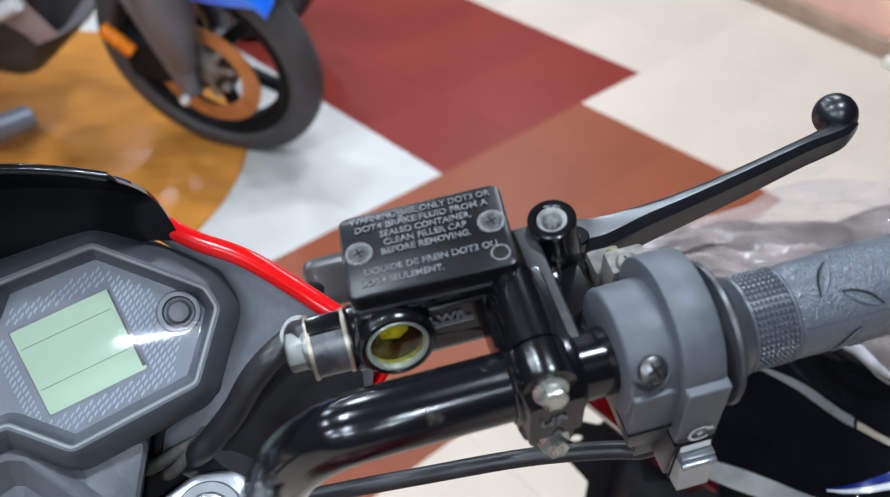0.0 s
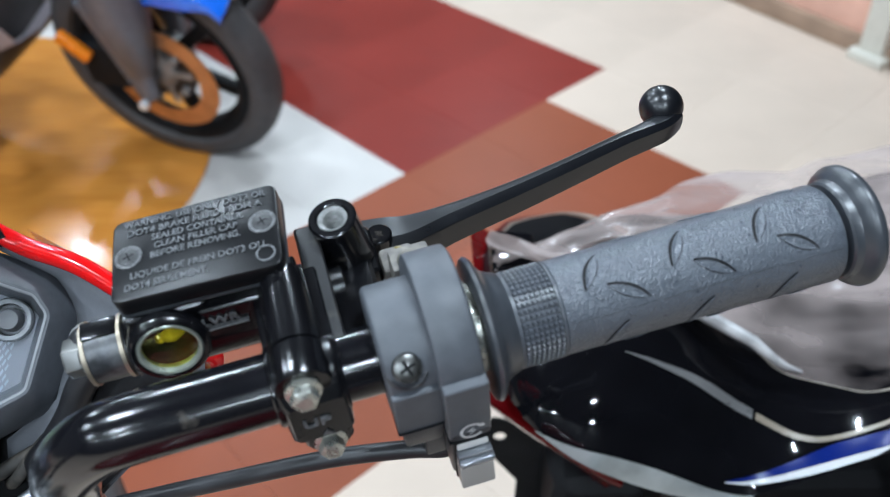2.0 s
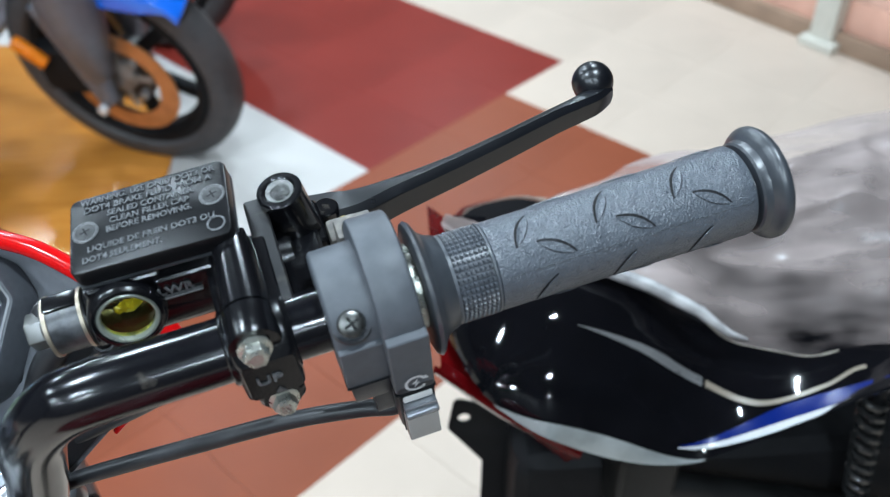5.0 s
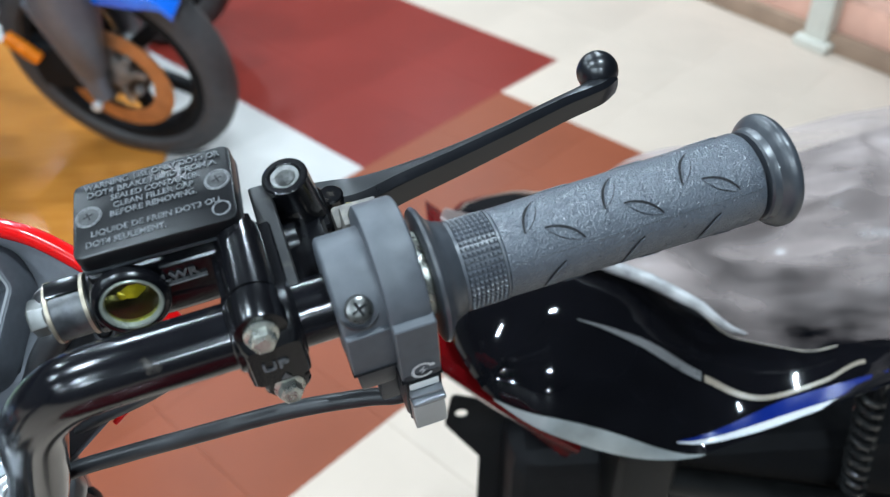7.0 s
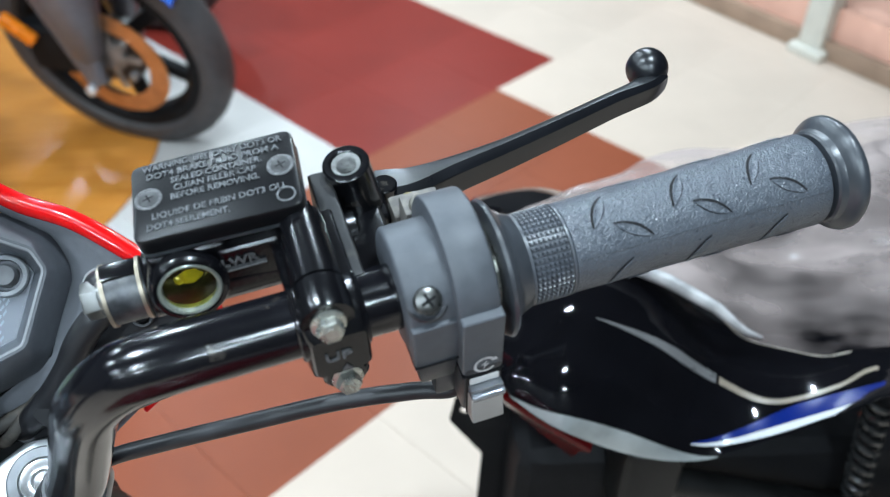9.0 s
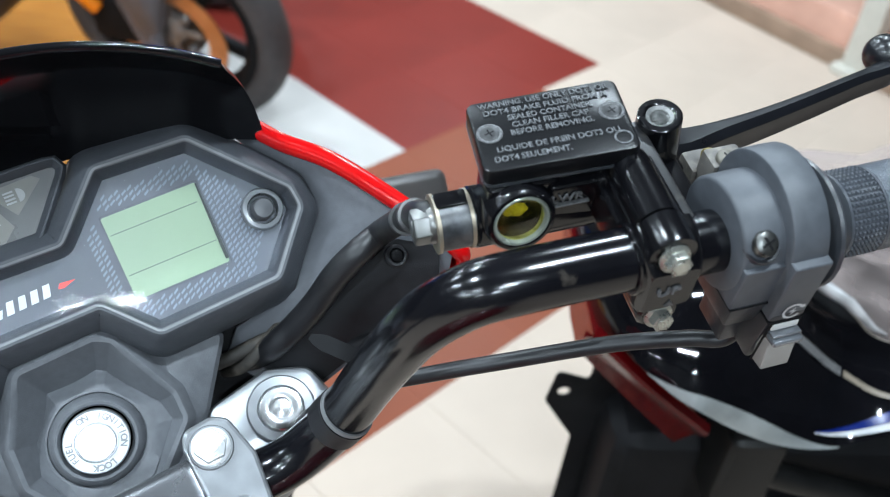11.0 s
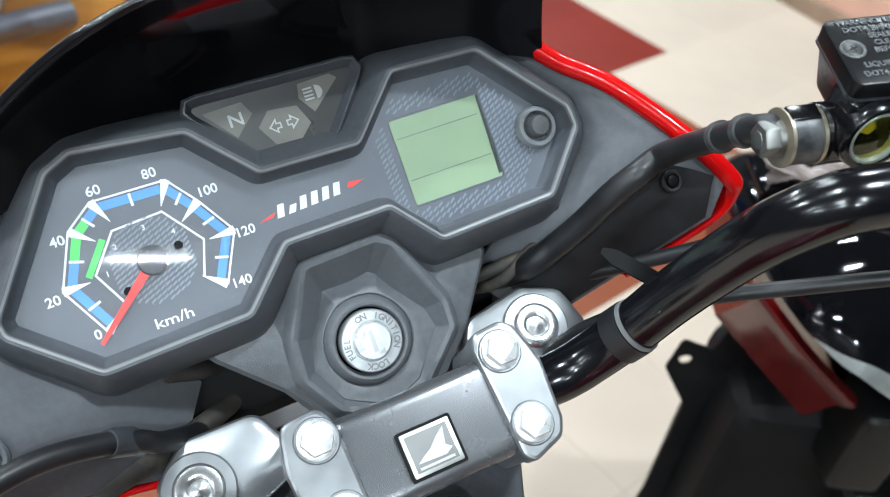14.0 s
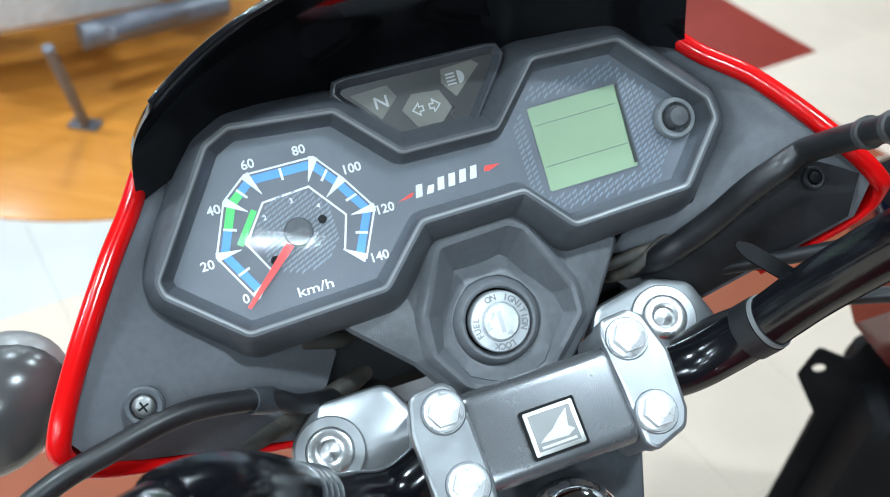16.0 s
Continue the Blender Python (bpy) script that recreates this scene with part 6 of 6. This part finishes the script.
stripe("blue_stripe", lambda s: 0.19 + 0.06 * grow(s), lambda s: 0.19 + (0.20 + 0.42 * (s - 0.39)) * grow(s), 0.39, 0.98, STRIPE_BLUE, "dark blue side stripe")
stripe("white_stripe", lambda s: 0.18 - 0.08 * grow(s), lambda s: 0.185 + 0.055 * grow(s), 0.39, 0.98, STRIPE_WHITE, "white side stripe")
stripe("silver_stripe", lambda s: along(s, RIDGE) - 0.025 * min(1, (s - 0.2) * 7), lambda s: along(s, RIDGE) + 0.035 * min(1, (s - 0.2) * 7), 0.21, 0.41, SILVER_LINE, "silver pin stripe")
stripe("tan_stripe", lambda s: along(s, RIDGE) - 0.02, lambda s: along(s, RIDGE) + 0.03, 0.415, 0.66, TAN_LINE, "tan pin stripe")
# the floor's pale reflection along the lower edge, laid on as a coloured band
stripe("floor_reflection", lambda s: 0.004, lambda s: 0.006 + 0.17 * math.sin(math.pi * (s - 0.09) / 0.36), 0.10, 0.44, shade("pale_reflection_tint", (0.30, 0.315, 0.31), 0.22, metal=0.35, vary=0.35, scale=25), "pale floor reflection painted along the lower edge")
# red tail lamp
bm = bmesh.new()
lampa = [(0.101, 0.440, 0.795), (0.155, 0.438, 0.743), (0.206, 0.432, 0.702), (0.219, 0.450, 0.68), (0.214, 0.482, 0.622), (0.117, 0.524, 0.696)]
lampb = [(p[0], 1.09 - p[1], p[2]) for p in lampa]
lp = bands(bm, ONE, [lampa, lampb])
bm.faces.new(lp[0])
part("tail_lamp", bm, TAIL_RED, tail, "dark red tail lamp lens", angle=20)
bm = bmesh.new()
edge = [Vector(p) for p in smooth_path([(0.099, 0.434, 0.803), (0.155, 0.427, 0.751), (0.209, 0.423, 0.707)], 6)]
strip = []
for d in ((0.003, 0.006, 0.003), (0.0, -0.001, 0.0), (-0.002, -0.001, -0.003), (-0.004, 0.004, -0.008), (-0.005, 0.008, -0.012), (-0.002, 0.014, -0.010)):
    strip.append([p + Vector(d) for p in edge])
bands(bm, ONE, strip, close=False)
part("red_trim", bm, shade("red_trim_plastic", (0.085, 0.002, 0.003), 0.22, coat=0.1, vary=0.1), tail, "red trim strip along the lower edge")
bm = bmesh.new()
slab(bm, Matrix(((1, 0, 0, 0), (0, 0, -1, 0.58), (0, 1, 0, 0), (0, 0, 0, 1))), rounded([(0.112, 0.826), (0.124, 0.814), (0.150, 0.820), (0.150, 0.830), (0.116, 0.834)], 0.006, 3), 0.0, 0.05, 0.004)
part("grab_rail_end", bm, GLOSS, tail, "black end of the grab rail")
# rear mudguard with number plate bracket
bm = bmesh.new()
MUD = rounded([(0.111, 0.580), (0.146, 0.527), (0.143, 0.38), (0.12, 0.15), (0.40, 0.15), (0.42, 0.66), (0.16, 0.655), (0.150, 0.612), (0.118, 0.622)], 0.006, 3)
hole_c = Vector((0.1275, 0.5945))
m_side = Matrix(((1, 0, 0, 0), (0, 0, -1, 0.565), (0, 1, 0, 0), (0, 0, 0, 1)))
outer = MUD
ring = [hole_c + Vector((0.0065 * math.cos(2 * math.pi * k / 24), 0.0065 * math.sin(2 * math.pi * k / 24))) for k in range(24)]
edges = []
for loop in (outer, ring):
    vs = [bm.verts.new(m_side @ Vector((p[0], p[1], 0.0))) for p in loop]
    edges += [bm.edges.new((vs[i], vs[(i + 1) % len(vs)])) for i in range(len(vs))]
bmesh.ops.triangle_fill(bm, edges=edges, use_beauty=True)
ext = bmesh.ops.extrude_face_region(bm, geom=bm.faces[:])
bmesh.ops.translate(bm, vec=(0, 0.003, 0), verts=[v for v in ext["geom"] if isinstance(v, bmesh.types.BMVert)])
part("rear_mudguard", bm, DARK, tail, "black plastic mudguard with a plate bolt hole", smooth=False)
bm = bmesh.new()
box(bm, ONE, (0.17, 0.50, 0.22), (0.60, 0.64, 0.60), 0.03, 3)
part("mudguard_inner", bm, DARK, tail)
# seat under its wrap
bm = bmesh.new()
box(bm, ONE, (0.22, 0.475, 0.72), (0.98, 0.66, 0.80), 0.035, 5)
part("seat", bm, DARK, tail, "black dual seat")
WRAP = bpy.data.materials.new("milky_plastic_film")
WRAP.use_nodes = True
nt = WRAP.node_tree
pb = nt.nodes["Principled BSDF"]
pb.inputs["Base Color"].default_value = (0.35, 0.285, 0.268, 1)
pb.inputs["Roughness"].default_value = 0.24
wn = nt.nodes.new("ShaderNodeTexNoise")
wn.inputs["Scale"].default_value = 9.0
wn.inputs["Detail"].default_value = 6.0
wco = nt.nodes.new("ShaderNodeTexCoord")
nt.links.new(wco.outputs["Object"], wn.inputs["Vector"])
wr = nt.nodes.new("ShaderNodeMapRange")
wr.inputs[1].default_value, wr.inputs[2].default_value = 0.80, 1.20
wr.inputs[3].default_value, wr.inputs[4].default_value = 0.36, 0.86
wsep = nt.nodes.new("ShaderNodeSeparateXYZ")
nt.links.new(wco.outputs["Object"], wsep.inputs[0])
wfold = nt.nodes.new("ShaderNodeMapRange")  # single film near the edge, folded double further in
wfold.inputs[1].default_value, wfold.inputs[2].default_value = 0.44, 0.56
wfold.inputs[3].default_value, wfold.inputs[4].default_value = -0.55, 0.10
nt.links.new(wsep.outputs["Y"], wfold.inputs[0])
wsum = nt.nodes.new("ShaderNodeMath")
wsum.use_clamp = True
nt.links.new(wr.outputs[0], wsum.inputs[0])
wfar = nt.nodes.new("ShaderNodeMapRange")  # pulled tight and clear over the middle of the seat
wfar.inputs[1].default_value, wfar.inputs[2].default_value = 0.27, 0.42
nt.links.new(wsep.outputs["X"], wfar.inputs[0])
wmul = nt.nodes.new("ShaderNodeMath")
wmul.operation = "MULTIPLY"
nt.links.new(wfold.outputs[0], wmul.inputs[0])
nt.links.new(wfar.outputs[0], wmul.inputs[1])
nt.links.new(wmul.outputs[0], wsum.inputs[1])
nt.links.new(wsum.outputs[0], pb.inputs["Alpha"])
wb = nt.nodes.new("ShaderNodeBump")
wb.inputs["Strength"].default_value = 0.55
wb.inputs["Distance"].default_value = 0.009
wm = nt.nodes.new("ShaderNodeMapping")  # creases drawn out along the seat
wm.inputs["Scale"].default_value = (7.0, 34.0, 20.0)
wm.inputs["Rotation"].default_value = (0, 0, radians(-24))
wc = nt.nodes.new("ShaderNodeTexNoise")
wc.noise_type = "RIDGED_MULTIFRACTAL"
wc.inputs["Scale"].default_value = 1.0
wc.inputs["Detail"].default_value = 3.0
nt.links.new(wco.outputs["Object"], wm.inputs["Vector"])
nt.links.new(wm.outputs[0], wc.inputs["Vector"])
ws = nt.nodes.new("ShaderNodeTexNoise")  # milky streaks along the creases
ws.inputs["Scale"].default_value = 1.0
ws.inputs["Detail"].default_value = 4.0
nt.links.new(wm.outputs[0], ws.inputs["Vector"])
wmix = nt.nodes.new("ShaderNodeMath")
nt.links.new(wn.outputs["Fac"], wmix.inputs[0])
nt.links.new(ws.outputs["Fac"], wmix.inputs[1])
nt.links.new(wmix.outputs[0], wr.inputs[0])
wadd = nt.nodes.new("ShaderNodeMath")
nt.links.new(wn.outputs["Fac"], wadd.inputs[0])
nt.links.new(wc.outputs["Fac"], wadd.inputs[1])
nt.links.new(wadd.outputs[0], wb.inputs["Height"])
nt.links.new(wb.outputs[0], pb.inputs["Normal"])
bm = bmesh.new()
rows_ = []
for i in range(121):
    s = i / 120
    row = []
    for j in range(61):
        t = j / 60
        a = math.pi * t
        x = 0.115 + 0.95 * s
        g = min(1, s * 5) ** 0.7
        yn, zn = 0.55 - 0.105 * g, along(s * 1.9, ((0, 0.855), (0.104, 0.845), (0.182, 0.852), (0.30, 0.838), (0.40, 0.803), (0.48, 0.789), (0.6, 0.785), (0.71, 0.784), (1.0, 0.79), (1.9, 0.86)))
        yf, zf = along(s, ((0, 0.530), (0.09, 0.592), (0.153, 0.626), (0.216, 0.652), (0.28, 0.662), (0.44, 0.70), (1.0, 0.75))), 0.832 + 0.012 * s
        hz = (0.004 + 0.014 * g) * math.sin(a) + (0.012 * noise.noise(Vector((s * 10, t * 5, 0.3))) + 0.009 * noise.noise(Vector((s * 25, t * 13, 5.0)))) * (0.3 + 0.7 * math.sin(a))
        crease = 1 - abs(noise.noise(Vector((s * 7 - t * 2.2, t * 2.6 + s * 2, 9.0)))) * 2
        hz += 0.007 * max(0, crease) ** 5 * math.sin(a)
        x += 0.012 * noise.noise(Vector((s * 14, t * 4, 7.0)))
        row.append((x, yn + (yf - yn) * t + 0.01 * noise.noise(Vector((s * 16, t * 8, 3.0))), zn + (zf - zn) * t + hz))
    rows_.append(row)
bands(bm, ONE, rows_, close=False)
wrap = part("plastic_wrap", bm, WRAP, tail, "crumpled milky plastic film over the seat", angle=80)
bm = bmesh.new()
sweep(bm, ONE, [row[0] for row in rows_[22:38]], lambda t: 0.0007 + 0.0006 * noise.noise(Vector((t * 30, 0.5, 2.0))), 8)
part("film_hem", bm, shade("folded_film_hem", (0.30, 0.26, 0.22), 0.35, vary=0.4, scale=25), wrap, "folded tan hem of the film")
# puffed fold, coloured paler than the film for the highlights on it
bm = bmesh.new()
sweep(bm, ONE, [Vector(row[1]) + Vector((0, 0, 0.002 + 0.003 * noise.noise(Vector((k * 0.9, 0.2, 1.0))))) for k, row in enumerate(rows_[6:30:2])], lambda t: 0.0015 + 0.006 * math.sin(math.pi * t) ** 0.7, 12, flat=0.7)
part("film_fold", bm, shade("highlight_film", (0.42, 0.41, 0.41), 0.2, vary=0.4, scale=60, bump=0.6, bump_scale=120), wrap, "bright puffed fold along the film's edge")
# rear shock absorber
bm = bmesh.new()
sp0, sp1 = Vector((0.474, 0.475, 0.70)), Vector((0.522, 0.485, 0.40))
pts = []
for k in range(20 * 14 + 1):
    a = 2 * math.pi * k / 14
    c = sp0.lerp(sp1, k / (20 * 14))
    pts.append(c + Vector((math.cos(a) * 0.0105, math.sin(a) * 0.0105, 0)))
sweep(bm, ONE, pts, 0.0032, 8)
shock = part("shock_spring", bm, shade("black_spring", (0.02, 0.02, 0.02), 0.2, coat=0.6), tail, "black coil spring of the rear shock")
bm = bmesh.new()
rod(bm, ONE, sp0 + Vector((0, 0, 0.03)), sp1 - Vector((0, 0, 0.05)), 0.006, 24, 0.002)
part("shock_damper", bm, DARK, shock)
bm = bmesh.new()
box(bm, ONE, (0.255, 0.455, 0.55), (0.31, 0.52, 0.655), 0.012, 3)
box(bm, ONE, (0.30, 0.47, 0.42), (0.48, 0.56, 0.52), 0.02, 3)
rod(bm, ONE, (0.30, 0.47, 0.60), (0.62, 0.47, 0.50), 0.014, 20, 0.002)
part("subframe_bracket", bm, shade("grey_bracket", (0.016, 0.016, 0.016), 0.45, metal=0.5, vary=0.3), tail, "grey frame brackets under the tail")
RWH = Matrix.Translation((0.55, 0.565, 0.30))
wheel(tail, RWH, disc=False, w=0.05).name = "rear_wheel"
bm = bmesh.new()
box(bm, ONE, (0.62, 0.44, 0.36), (1.2, 0.69, 0.80), 0.06, 3)
part("engine", bm, DARK, tail)

# wheels under the red motorcycle: the front one where its fork lowers meet, the rear one under the seat
AHEAD = math.atan2(0.877, -0.48)
for name, p in (("front_wheel", Vector((-0.262, 0.50, 0.298))), ("rear_wheel", Vector((0.35, -0.76, 0.298)))):
    wheel(bike, Matrix.Translation(p) @ Euler((0, 0, AHEAD)).to_matrix().to_4x4(), disc=False, w=0.04).name = name
